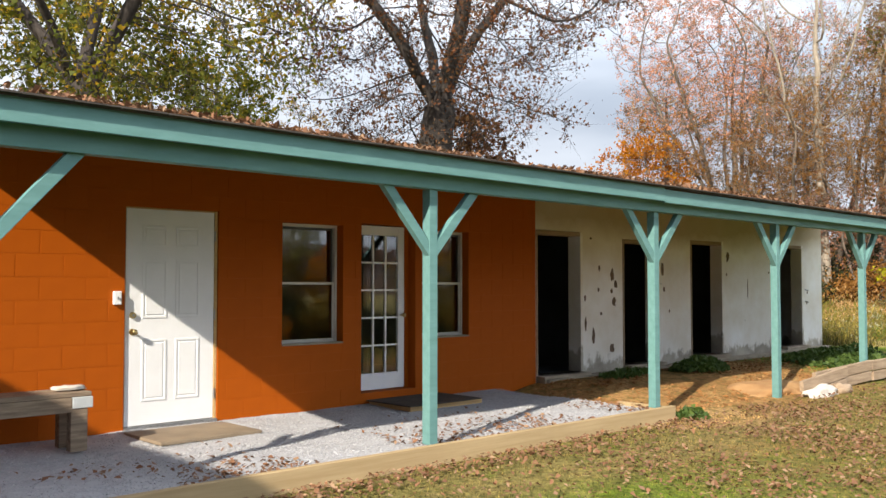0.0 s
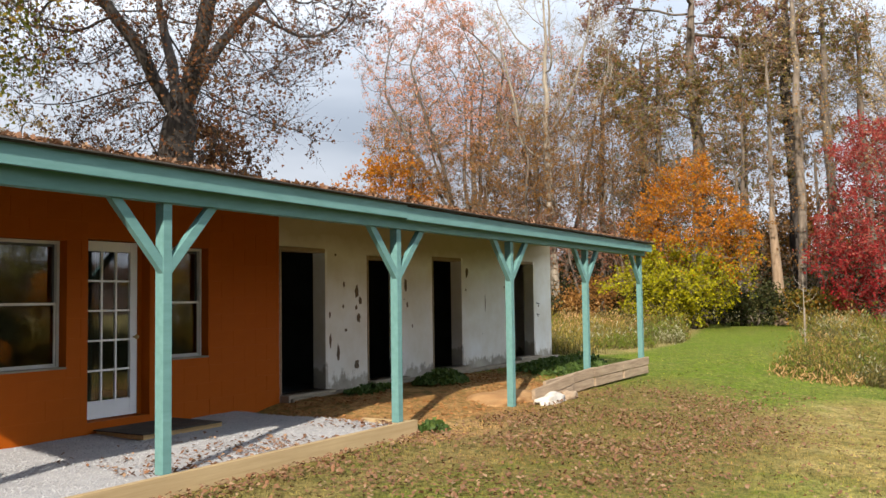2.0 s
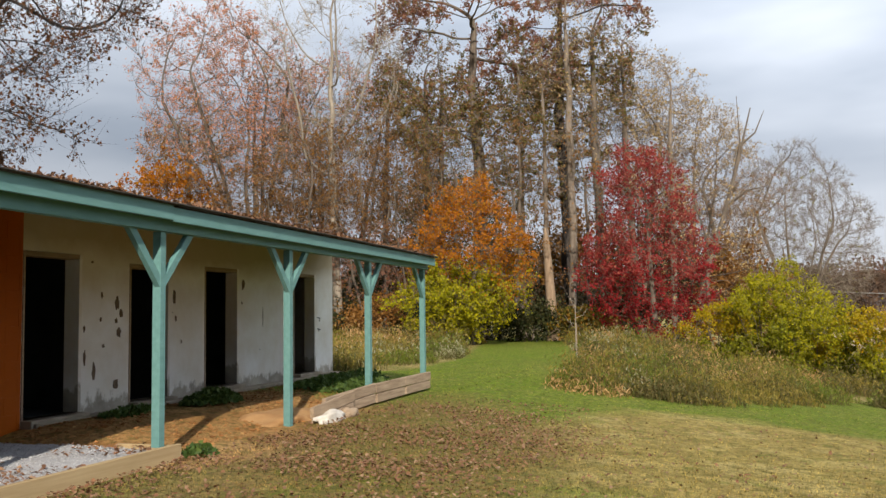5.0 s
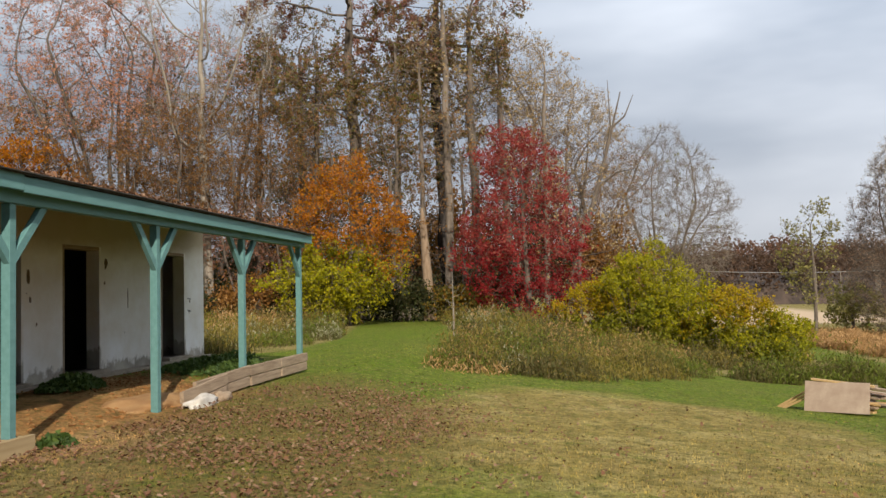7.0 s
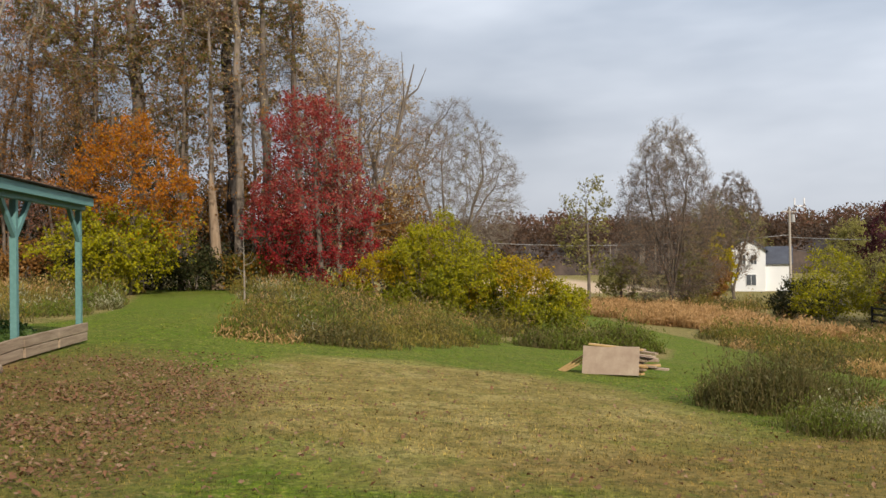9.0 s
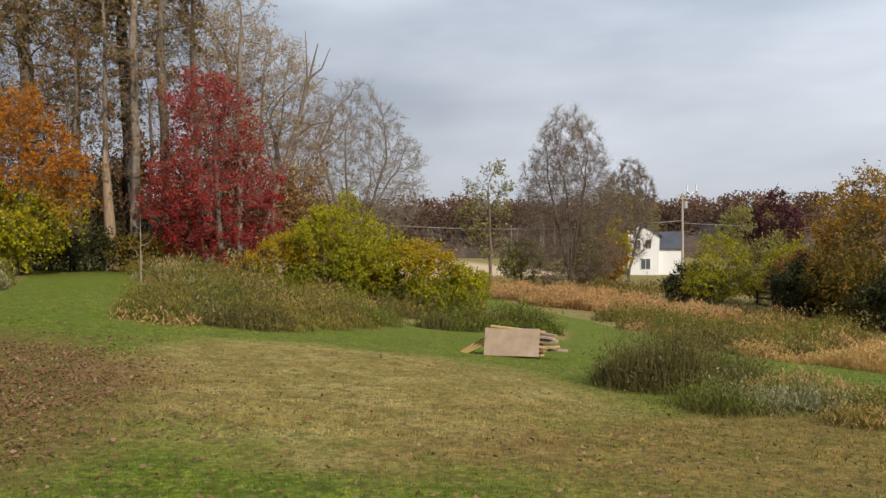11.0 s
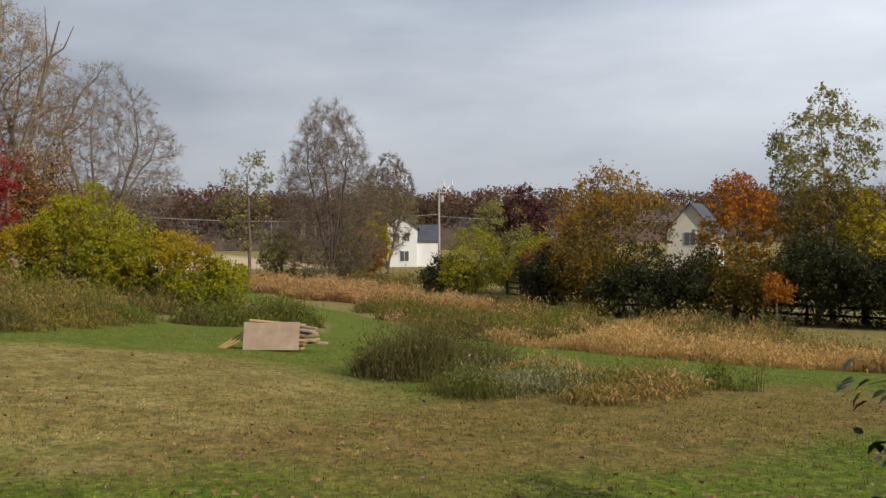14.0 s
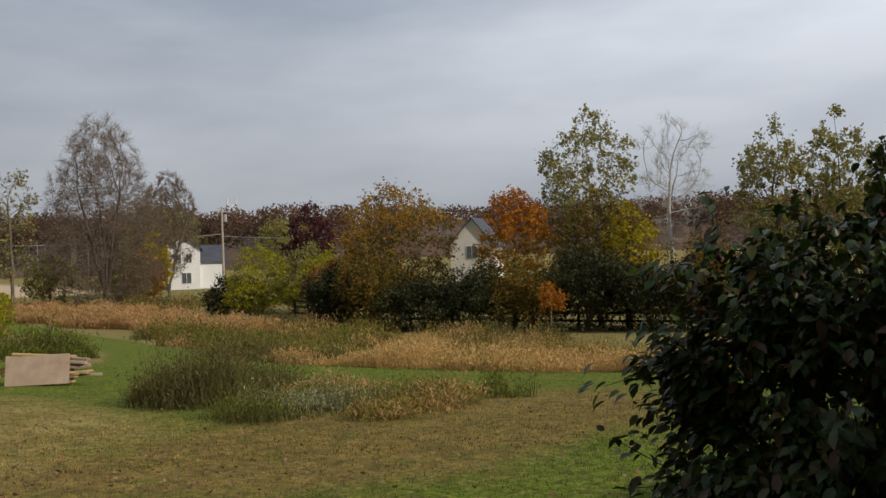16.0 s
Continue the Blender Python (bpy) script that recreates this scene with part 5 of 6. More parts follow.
def broad_leaves(name, points, size, mat, parent, r):
    """Pointed oval leaves folded along the midrib and hanging outward, for a shrub seen close."""
    n = len(points)
    out = points * np.array((1, 1, 0)) + r.normal(0, 0.5, (n, 3)) * np.array((1, 1, 0.0))
    out /= np.linalg.norm(out, axis=1)[:, None] + 1e-9
    a = out * 0.8 + r.normal(0, 0.35, (n, 3)) + np.array((0, 0, -0.45))
    a /= np.linalg.norm(a, axis=1)[:, None]
    b = np.cross(a, np.array((0, 0, 1.0)) + r.normal(0, 0.35, (n, 3)))
    b /= np.linalg.norm(b, axis=1)[:, None] + 1e-9
    c = np.cross(b, a)
    s = size * r.uniform(0.6, 1.25, (n, 1))
    rows = [points, points + a * s * 0.22 + b * s * 0.22 + c * s * 0.07, points + a * s * 0.6 + b * s * 0.24 + c * s * 0.05, points + a * s - c * s * 0.14,
            points + a * s * 0.6 - b * s * 0.24 + c * s * 0.05, points + a * s * 0.22 - b * s * 0.22 + c * s * 0.07, points + a * s * 0.28, points + a * s * 0.66 - c * s * 0.03]
    v = np.stack(rows, 1).reshape(-1, 3)
    o = np.arange(n)[:, None] * 8
    f = [tuple(t) for k in ((0, 6, 1), (1, 6, 7, 2), (2, 7, 3), (0, 5, 6), (5, 4, 7, 6), (4, 3, 7)) for t in (o + np.array(k)).tolist()]
    return raw(name, v.tolist(), f, mat, parent, smooth=True)


def broadleaf_shrub(label, at, rad, height, count, seed):
    x, y = at
    top = thing("broadleaf_shrub", label, "bush", (x, y, gz(x, y) - 0.03))
    g = Grower(seed)
    r = g.r
    ends = []
    for k in range(70):
        d = r.normal(0, 1, 3)
        d /= np.linalg.norm(d)
        d = np.sign(d) * np.abs(d) ** 0.85
        d /= max(1.0, np.abs(d).max())
        tip = np.array((d[0] * rad, d[1] * rad, height * (0.52 + 0.46 * d[2]))) * np.array((1, 1, 1)) * r.uniform(0.85, 1.06)
        tip[2] = max(tip[2], 0.12)
        root = np.array((d[0], d[1], 0)) * 0.12
        mid = root * 0.4 + tip * np.array((0.5, 0.5, 0.62)) + r.normal(0, 0.04, 3)
        g.tube([root, mid, tip], [0.012, 0.008, 0.003], 5)
        for j in range(9):
            f = r.uniform(0.15, 1.0)
            p = mid * (1 - f) + tip * f
            q = p + r.normal(0, 0.16, 3) + d * 0.06
            g.tube([p, q], [0.004, 0.002], 3)
            ends.append((p, q))
    # two long shoots above the mass
    for sx, sy, sz in ((0.2, -1.0, 1.22), (-0.1, -0.7, 1.1)):
        tip = np.array((sx * rad, sy * rad, height * sz))
        g.tube([np.array((0, 0, 0.2)), tip * np.array((0.6, 0.6, 0.6)), tip], [0.014, 0.009, 0.003], 5)
        ends += [(tip * 0.75, tip)] * 3
    raw("branchwork", g.v, g.f, BARK_DARK, top)
    e = np.array(ends)
    i = r.integers(0, len(e), count)
    f = r.uniform(0, 1.1, (count, 1))
    pts = e[i, 0] * (1 - f) + e[i, 1] * f + r.normal(0, 0.035, (count, 3))
    pts = pts[pts[:, 2] > 0.05]
    broad_leaves("leaves", pts, 0.075, LEAF_DARK, top, r)


# yellow-green thicket below the round bare tree
for k, (x, y, sx, sz, n, lf) in enumerate(((44.0, 0.3, 2.0, 2.6, 5000, LEAF_BUSH), (43.0, -1.6, 2.2, 4.0, 8000, LEAF_BUSH), (42.5, -3.6, 2.2, 3.5, 8000, LEAF_BUSH), (42.0, -5.6, 2.4, 3.0, 7000, LEAF_LIME), (41.5, -7.3, 2.0, 2.2, 5000, LEAF_BUSH), (46.5, -2.6, 2.4, 5.0, 7000, LEAF_LIME))):
    tree("thicket_bush", "yellow-green leafy bush at the edge of the wood", (x, y), sz * 1.12, 0.06, oval(sx * 1.05, 0.03, 0.42, 0.3), (LEAF_GOLDBUSH if k % 3 == 0 else LEAF_BUSH, LEAF_LIMEBUSH, 0.5), BARK_GREY, 80 + k, 300, int(n * 2.0), 0.10, 5, stems=7, clumpy=0.48, grain=0.62, fuzz=0.8, category="bush")
# most of these bushes use the shade-darkened leaf colour
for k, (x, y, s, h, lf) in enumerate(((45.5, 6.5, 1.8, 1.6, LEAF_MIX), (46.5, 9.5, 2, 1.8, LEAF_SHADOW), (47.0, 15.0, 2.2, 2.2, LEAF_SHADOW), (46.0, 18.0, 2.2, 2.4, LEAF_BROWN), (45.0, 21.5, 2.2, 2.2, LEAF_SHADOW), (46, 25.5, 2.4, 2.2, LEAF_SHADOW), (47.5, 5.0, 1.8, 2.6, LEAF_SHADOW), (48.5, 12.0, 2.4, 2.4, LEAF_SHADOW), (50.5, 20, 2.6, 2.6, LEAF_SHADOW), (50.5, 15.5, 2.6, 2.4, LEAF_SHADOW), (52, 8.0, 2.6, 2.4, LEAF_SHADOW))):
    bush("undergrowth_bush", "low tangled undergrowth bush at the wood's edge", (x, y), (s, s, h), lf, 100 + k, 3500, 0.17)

# backing bushes added to stand in for the wood's dark interior
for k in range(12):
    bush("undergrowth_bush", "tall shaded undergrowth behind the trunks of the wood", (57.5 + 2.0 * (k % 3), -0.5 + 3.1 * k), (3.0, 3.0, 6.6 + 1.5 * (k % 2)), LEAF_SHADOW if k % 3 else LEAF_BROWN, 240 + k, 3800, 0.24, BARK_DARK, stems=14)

# tree row and hedge on the lower side
tree("poplar_tree", "pale half-bare poplar in the meadow", (81.9, -26.0), 17.3, 0.27, [(0.06, 3.2), (0.22, 4.9), (0.46, 5.2), (0.68, 4.1), (0.88, 2.3), (1.0, 0.7)], (LEAF_CREAM, LEAF_PINKTAN, 0.8), BARK_GREY, 120, 1900, 26000, 0.085, 9, stems=5, up=0.12, clumpy=0.0, thick=1.1, fan=0.42, fuzz=1.25)
tree("poplar_tree", "pale half-bare poplar in the meadow", (98.4, -38.6), 14.0, 0.18, oval(3.4, 0.15, 0.55), LEAF_PINKTAN, BARK_GREY, 121, 900, 10000, 0.10, 9, stems=2, up=0.25, thick=1.8)
tree("young_tree", "thin dark-leaved tree in the meadow", (79.0, -17.7), 12.2, 0.14, oval(2.5, 0.25, 0.55), LEAF_OLIVE, BARK_GREY, 122, 190, 1500, 0.22, 5, leader=0.8, thick=1.6, clumpy=0.3)
for k, (x, y, h, cr, lf, n) in enumerate(((130, -48.5, 13.5, 4.5, LEAF_OLIVE, 9000), (134, -54.5, 12, 4.5, LEAF_OLIVE, 8000), (96, -35.9, 7.2, 1.8, LEAF_GOLD, 5500), (80, -46.0, 9.3, 2.8, LEAF_PURPLE, 9000), (84, -22.0, 5.0, 2.4, LEAF_OLIVE, 3000), (84, -28.5, 5.0, 2.2, LEAF_OLIVE, 3500), (112, -60, 9, 4, LEAF_OLIVE, 8000), (88, -31.8, 5.0, 2.2, LEAF_BROWN, 3500), (98, -55.0, 8.0, 3.0, LEAF_OLIVE, 6000), (72, -47.5, 6.5, 2.6, LEAF_HEDGE, 6000))):
    tree("meadow_tree", ("golden" if lf is LEAF_GOLD else "purple-leaved" if lf is LEAF_PURPLE else "russet" if lf is LEAF_BROWN else "orange and olive" if lf is LEAF_HEDGE else "olive-green") + " tree across the meadow", (x, y), h, 0.16, oval(cr, 0.1, 0.45), lf, BARK_GREY, 130 + k, 260, n, 0.22, 4, clumpy=0.25)
for k, (x, y, s, h, lf) in enumerate(((64.0, -32.0, 3.0, 4.4, LEAF_BUSH), (62.0, -35.0, 3.0, 4.6, LEAF_OLIVE), (57.5, -34.0, 2.6, 4.4, LEAF_BUSH), (54.0, -32.5, 2.2, 3.6, LEAF_BROWN), (67.0, -31.5, 2.6, 2.6, LEAF_SHADOW))):
    tree("hedge_bush", "ragged autumn bush along the far fence", (x, y), h * 1.1, 0.06, oval(s, 0.03, 0.45, 0.3), lf, BARK_GREY, 150 + k, 260, 8000, 0.14, 5, stems=6, clumpy=0.3, grain=0.8, category="bush")
# LEAF_MIX in the lower crowns is darker: painted shade below the lit tops
tree("mixed_tree", "olive and orange tree in the hedge row", (44.9, -31.0), 8.4, 0.16, oval(3.6, 0.1, 0.5), (LEAF_HEDGE, LEAF_MIX, 0.66), BARK_GREY, 160, 560, 13000, 0.15, 5, stems=3, clumpy=0.25, grain=0.7)
tree("orange_tree", "orange-leaved tree in the hedge row", (37.5, -33.7), 7.8, 0.15, oval(2.2, 0.15, 0.5), (LEAF_ORANGE, LEAF_HEDGE, 0.62), BARK_GREY, 162, 360, 9000, 0.14, 5, clumpy=0.25, grain=0.8)
tree("mixed_tree", "tall olive tree with upright shoots in the hedge row", (37.3, -39.6), 12.3, 0.18, oval(3.0, 0.12, 0.6), (LEAF_OLIVE, LEAF_MIX, 0.55), BARK_PALE, 163, 460, 10000, 0.17, 5, leader=0.6, up=0.3, clumpy=0.3, grain=0.6)
tree("mixed_tree", "gold-green tree in the hedge row", (34.3, -37.2), 7.2, 0.16, oval(2.8, 0.1, 0.5), LEAF_MIX, BARK_GREY, 164, 400, 9000, 0.15, 5, clumpy=0.25, grain=0.8)
tree("gold_tree", "gold-leaved tree in the hedge row", (32.6, -37.6), 6.4, 0.13, oval(1.9, 0.1, 0.5), LEAF_GOLD, BARK_GREY, 169, 260, 6000, 0.14, 5, clumpy=0.25, grain=0.8)
tree("birch_tree", "bare white-barked birch above the hedge", (38.3, -49.1), 13.4, 0.15, oval(2.7, 0.3, 0.6), LEAF_CREAM, BARK_WHITE, 165, 240, 0, 0.1, 5, leader=0.6, up=0.3, thick=1.5)
tree("olive_tree", "upright olive-green tree above the hedge", (31.0, -49.2), 11.6, 0.17, oval(2.4, 0.15, 0.55), LEAF_OLIVE, BARK_GREY, 166, 300, 7000, 0.19, 5, up=0.25, clumpy=0.3, grain=0.6)
tree("olive_tree", "upright olive-green tree above the hedge", (28.7, -52.8), 12.4, 0.17, oval(2.2, 0.15, 0.55), LEAF_OLIVE, BARK_GREY, 167, 300, 7000, 0.19, 5, up=0.35, clumpy=0.3, grain=0.6)
tree("dark_conifer", "dark evergreen tree above the hedge", (19.0, -40.6), 10.8, 0.17, oval(1.9, 0.05, 0.3), LEAF_SHADOW, BARK_DARK, 168, 420, 16000, 0.18, 5, leader=0.9, up=0.0)
# hedge foot's deep shade is painted in through the dark leaf tones
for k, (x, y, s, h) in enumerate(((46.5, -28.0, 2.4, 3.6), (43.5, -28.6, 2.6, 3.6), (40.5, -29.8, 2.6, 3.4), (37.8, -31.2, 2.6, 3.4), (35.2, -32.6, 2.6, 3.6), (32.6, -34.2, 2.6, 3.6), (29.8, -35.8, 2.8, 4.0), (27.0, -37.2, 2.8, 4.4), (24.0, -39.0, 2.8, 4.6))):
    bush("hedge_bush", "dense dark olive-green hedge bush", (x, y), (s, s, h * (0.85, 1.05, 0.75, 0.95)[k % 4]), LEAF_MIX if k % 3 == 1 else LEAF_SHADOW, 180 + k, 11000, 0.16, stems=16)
tree("sapling", "small orange sapling before the dark hedge", (30.0, -28.9), 2.6, 0.035, oval(0.7, 0.42, 0.5), LEAF_ORANGE, BARK_GREY, 200, 90, 1300, 0.09, 4, leader=0.8)

# ---- brush, meadow, lawn blades ----


def blades(name, spots, mat, label, category, seed, width=0.03, heads=0.0, head_mat=None, head_size=0.05, parent=None):
    """Standing stalks as thin leaning triangles. spots: rows of x, y, height."""
    r = np.random.default_rng(seed)
    s = np.array(spots)
    n = len(s)
    z = np.array([gz(x, y) for x, y in s[:, :2]])
    a = r.uniform(0, 6.283, n)
    side = np.stack([np.cos(a), np.sin(a), np.zeros(n)], 1)
    lean = r.normal(0, 0.22, (n, 2)) * s[:, 2:3]
    base = np.stack([s[:, 0], s[:, 1], z - 0.03], 1)
    tip = base + np.stack([lean[:, 0], lean[:, 1], s[:, 2]], 1)
    w = (width * r.uniform(0.5, 1.5, n))[:, None]
    tri = np.stack([base - side * w / 2, base + side * w / 2, tip], 1)
    me = bpy.data.meshes.new(name)
    me.vertices.add(3 * n)
    me.vertices.foreach_set("co", tri.reshape(-1).astype(np.float32))
    me.loops.add(3 * n)
    me.loops.foreach_set("vertex_index", np.arange(3 * n, dtype=np.int32))
    me.polygons.add(n)
    me.polygons.foreach_set("loop_start", np.arange(0, 3 * n, 3, dtype=np.int32))
    me.update()
    me.validate()
    me.materials.append(mat)
    ob = tagged(new(name, me), label, category, kind="stuff")
    if parent is not None:
        ob.parent = parent
    if heads:
        k = np.repeat(np.arange(n), 2)
        f = 1.05 - 0.75 * r.random((len(k), 1)) ** 1.7
        pts = base[k] * (1 - f) + tip[k] * f + r.normal(0, 0.07, (len(k), 3))
        leaf_mesh("leaflets", pts, head_size, head_mat or mat, ob, r, 0.11, 0.5)["kind"] = "stuff"
    return ob


def on_way(x, y):
    for pts, half in MOWN:
        for (ax, ay), (bx, by) in zip(pts, pts[1:]):
            L2 = (bx - ax) ** 2 + (by - ay) ** 2
            f = min(1, max(0, ((x - ax) * (bx - ax) + (y - ay) * (by - ay)) / L2))
            if math.hypot(x - ax - f * (bx - ax), y - ay - f * (by - ay)) < half * 0.95:
                return True
    return False


def patch(seed, count, cx, cy, rx, ry, turn, h, ragged=0.35):
    """Spots in a ragged oval."""
    r = np.random.default_rng(seed)
    out = []
    c, s = math.cos(radians(turn)), math.sin(radians(turn))
    while len(out) < count:
        a, d = r.uniform(0, 6.283), math.sqrt(r.random())
        u, v = math.cos(a) * d, math.sin(a) * d
        x, y = cx + u * rx * c - v * ry * s, cy + u * rx * s + v * ry * c
        k = noise.noise((x * 0.35, y * 0.35, seed))
        if d > 1 - ragged * (0.5 + k) or on_way(x, y):
            continue
        out.append((x, y, max(0.12, h * r.uniform(0.55, 1.1) * (0.72 + 0.75 * noise.noise((x * 0.45, y * 0.45, seed + 5)) + 0.35 * noise.noise((x * 1.7, y * 1.7, seed))) * (1 - 0.45 * d ** 3))))
    return out


def dome(r, x, y, rad, h, per):
    """Spots of one ragged weed clump: tall at the middle, thinning outward, a few stalks standing well above the rest."""
    out = []
    for k in range(max(12, int(per * 3.14 * rad * rad))):
        a, d = r.uniform(0, 6.283), r.random() ** 0.6
        u, v = x + math.cos(a) * d * rad, y + math.sin(a) * d * rad
        if not on_way(u, v):
            tall = r.uniform(1.05, 1.5) if r.random() < 0.07 else r.uniform(0.35, 1.05)
            out.append((u, v, max(0.1, h * tall * (1 - 0.5 * d * d))))
    return out


# dark stalks under lighter heads paint the shade inside the beds
KINDS = {
    "olive": (BRUSH_DARK, BRUSH, "olive-brown dry weeds"),
    "green": (BRUSH_DARK, BRUSH_GREEN, "green leafy weeds"),
    "tan": (BRUSH, BRUSH_TAN, "tan dry grass"),
    "dark": (BRUSH_DARK, BRUSH_DARK, "dark brown weeds"),
    "pale": (BRUSH_DARK, ASTER, "grey-green weeds with pale seed heads"),
}


def mixed_brush(where, seed, ovals, mix, h, per, width, fleck, rads=(0.4, 1.2)):
    """A bed of many weed clumps of several kinds inside ovals (x, y, rx, ry, turn, clumps)."""
    r = np.random.default_rng(seed)
    spots = {}
    names = list(mix)
    share = np.array([mix[n] for n in names]) / sum(mix.values())
    for cx, cy, rx, ry, turn, clumps in ovals:
        c, s = math.cos(radians(turn)), math.sin(radians(turn))
        for k in range(clumps):
            a, d = r.uniform(0, 6.283), math.sqrt(r.random())
            u, v = math.cos(a) * d * rx, math.sin(a) * d * ry
            x, y = cx + u * c - v * s, cy + u * s + v * c
            pick = float(np.clip(0.5 + 1.1 * noise.noise((x * 0.6, y * 0.6, seed * 1.7)) + r.normal(0, 0.17), 0, 0.999))
            kind = names[int(np.searchsorted(np.cumsum(share), pick))]
            spots.setdefault(kind, []).extend(dome(r, x, y, r.uniform(*rads), h * (0.35 + 1.05 * r.random() ** 1.6) * (1 - 0.3 * d ** 4), per * 1.25))
    for i, (kind, sp) in enumerate(spots.items()):
        if sp:
            stalk, head, label = KINDS[kind]
            blades("brush", sp, stalk, label + " " + where, "brush", seed * 10 + i, width, 0.9, head, fleck)


mixed_brush("behind the porch end", 1, [(29.5, 9.4, 3.4, 2.2, 0, 26), (24.6, 10.8, 2.0, 1.8, 0, 14)], dict(olive=5, pale=1, green=1), 1.0, 60, 0.02, 0.12)
mixed_brush("in the bed beside the lawn", 2, [(27.6, 0.3, 7.8, 2.3, -19, 85)], dict(green=4, olive=6, tan=3, pale=0.4, dark=3), 0.9, 85, 0.018, 0.11)
mixed_brush("in the wide bed before the wood", 3, [(36.5, 1.8, 8.0, 3.4, -14, 85), (38.0, -3.0, 6.0, 2.4, -20, 40)], dict(olive=6, dark=3, tan=2, green=3, pale=1), 1.05, 48, 0.025, 0.15)
mixed_brush("under the wood's edge", 4, [(43.5, 6.0, 2.6, 6.0, 0, 46), (43.5, 17.5, 2.6, 5.0, 0, 40), (38.0, 14.5, 3.0, 3.0, 0, 26)], dict(olive=5, tan=2, green=2, dark=1), 1.0, 38, 0.025, 0.16)
mixed_brush("in low growth along the mown path", 5, [(22.8, 2.9, 2.0, 0.8, -35, 22), (25.2, 1.2, 2.0, 0.7, -30, 20)], dict(green=5, olive=2, tan=2), 0.42, 110, 0.015, 0.09)
mixed_brush("behind the lumber pile", 6, [(31.4, -6.8, 0.8, 3.4, 34, 60)], dict(green=6, dark=2), 0.95, 120, 0.018, 0.13, (0.35, 0.75))
mixed_brush("in the mound at the lawn's edge", 7, [(13.9, -4.9, 0.95, 0.6, -12, 34), (15.0, -6.2, 1.1, 0.8, -40, 12)], dict(dark=3, green=1), 0.92, 230, 0.014, 0.07, (0.25, 0.6))
mixed_brush("in the mound at the lawn's edge", 8, [(11.6, -5.1, 1.0, 0.55, -30, 22), (11.6, -6.3, 0.7, 0.6, -60, 12)], dict(pale=5, green=1), 0.46, 300, 0.010, 0.05, (0.2, 0.5))
mixed_brush("in the mound at the lawn's edge", 9, [(10.6, -6.4, 1.0, 0.5, -70, 16), (11.4, -7.4, 1.0, 0.6, -60, 15), (13.4, -7.2, 1.4, 0.8, -50, 18)], dict(tan=4, olive=4, green=1), 0.36, 240, 0.010, 0.07, (0.2, 0.6))
mixed_brush("standing alone at the strip's edge", 15, [(11.7, -8.7, 0.3, 0.3, 0, 3), (10.8, -8.6, 0.25, 0.2, 0, 2)], dict(green=1), 0.55, 240, 0.012, 0.09, (0.15, 0.3))
mixed_brush("beyond the mown strip", 10, [(27.0, -14.2, 5.5, 1.1, 4, 40), (33.0, -16.0, 5.5, 1.8, -20, 34)], dict(dark=3, green=2, olive=4, tan=1), 0.7, 60, 0.02, 0.12)
mixed_brush("in the low meadow", 11, [(44.0, -18.0, 9.0, 2.6, -14, 60), (37.0, -21.5, 8.0, 2.6, -30, 46)], dict(olive=5, green=2, dark=2, tan=2), 0.95, 36, 0.026, 0.17)
mixed_brush("before the hedge", 12, [(30.0, -25.0, 9.0, 3.4, -48, 50), (46.0, -25.5, 8.0, 2.0, -24, 34)], dict(dark=4, olive=4, tan=1), 0.85, 40, 0.025, 0.16)
mixed_brush("between the strip and the hedge", 14, [(22.0, -18.5, 6.0, 2.6, -38, 46), (15.0, -19.0, 4.5, 3.0, -30, 26)], dict(olive=4, tan=4, green=1), 0.6, 70, 0.018, 0.11)
mixed_brush("across the far meadow", 13, [(58.0, -8.5, 14.0, 3.4, -10, 60), (85.0, -22.0, 10.0, 11.0, 0, 70), (76.0, -30.0, 14.0, 6.0, -25, 60)], dict(olive=5, dark=2, tan=2), 1.3, 16, 0.045, 0.26)
for k, (label, spots) in enumerate((
        ("tall tan meadow grass in a long drift", patch(16, 24000, 67.0, -20.5, 28.0, 4.6, 5, 1.15)),
        ("tan grass drift beyond the mown strip", patch(14, 9000, 18.5, -14.6, 9.5, 1.5, 8, 0.6)),
        ("tan grass drift before the hedge", patch(12, 4000, 26.5, -18.6, 5.0, 1.5, -42, 0.7)))):
    far_ = k == 0
    blades("tall_grass", spots, BRUSH_TAN if far_ else BRUSH_GOLD, label, "grass", 300 + k, 0.035 if far_ else 0.016, 0.9, BRUSH_TAN if far_ else BRUSH_GOLD, 0.24 if far_ else 0.11)


def grass_spots(seed, count, near, far, lo, hi):
    r = np.random.default_rng(seed)
    out = []
    while len(out) < count:
        d = near + (far - near) * r.random() ** 1.15
        a = radians(r.uniform(-76, 78))
        x, y = 1.0 + d * math.cos(a), 0.2 + d * math.sin(a)
        if (y > 5.36 and x < 17.5) or y > 12:
            continue
        out.append((x, y, r.uniform(lo, hi)))
    return out


blades("grass_blades", grass_spots(77, 190000, 3.5, 12.0, 0.022, 0.06), BLADE, "short mown grass blades", "grass", 400, 0.013)
blades("grass_blades", grass_spots(78, 140000, 8.0, 27.0, 0.02, 0.06), BLADE, "short mown grass blades", "grass", 401, 0.024)


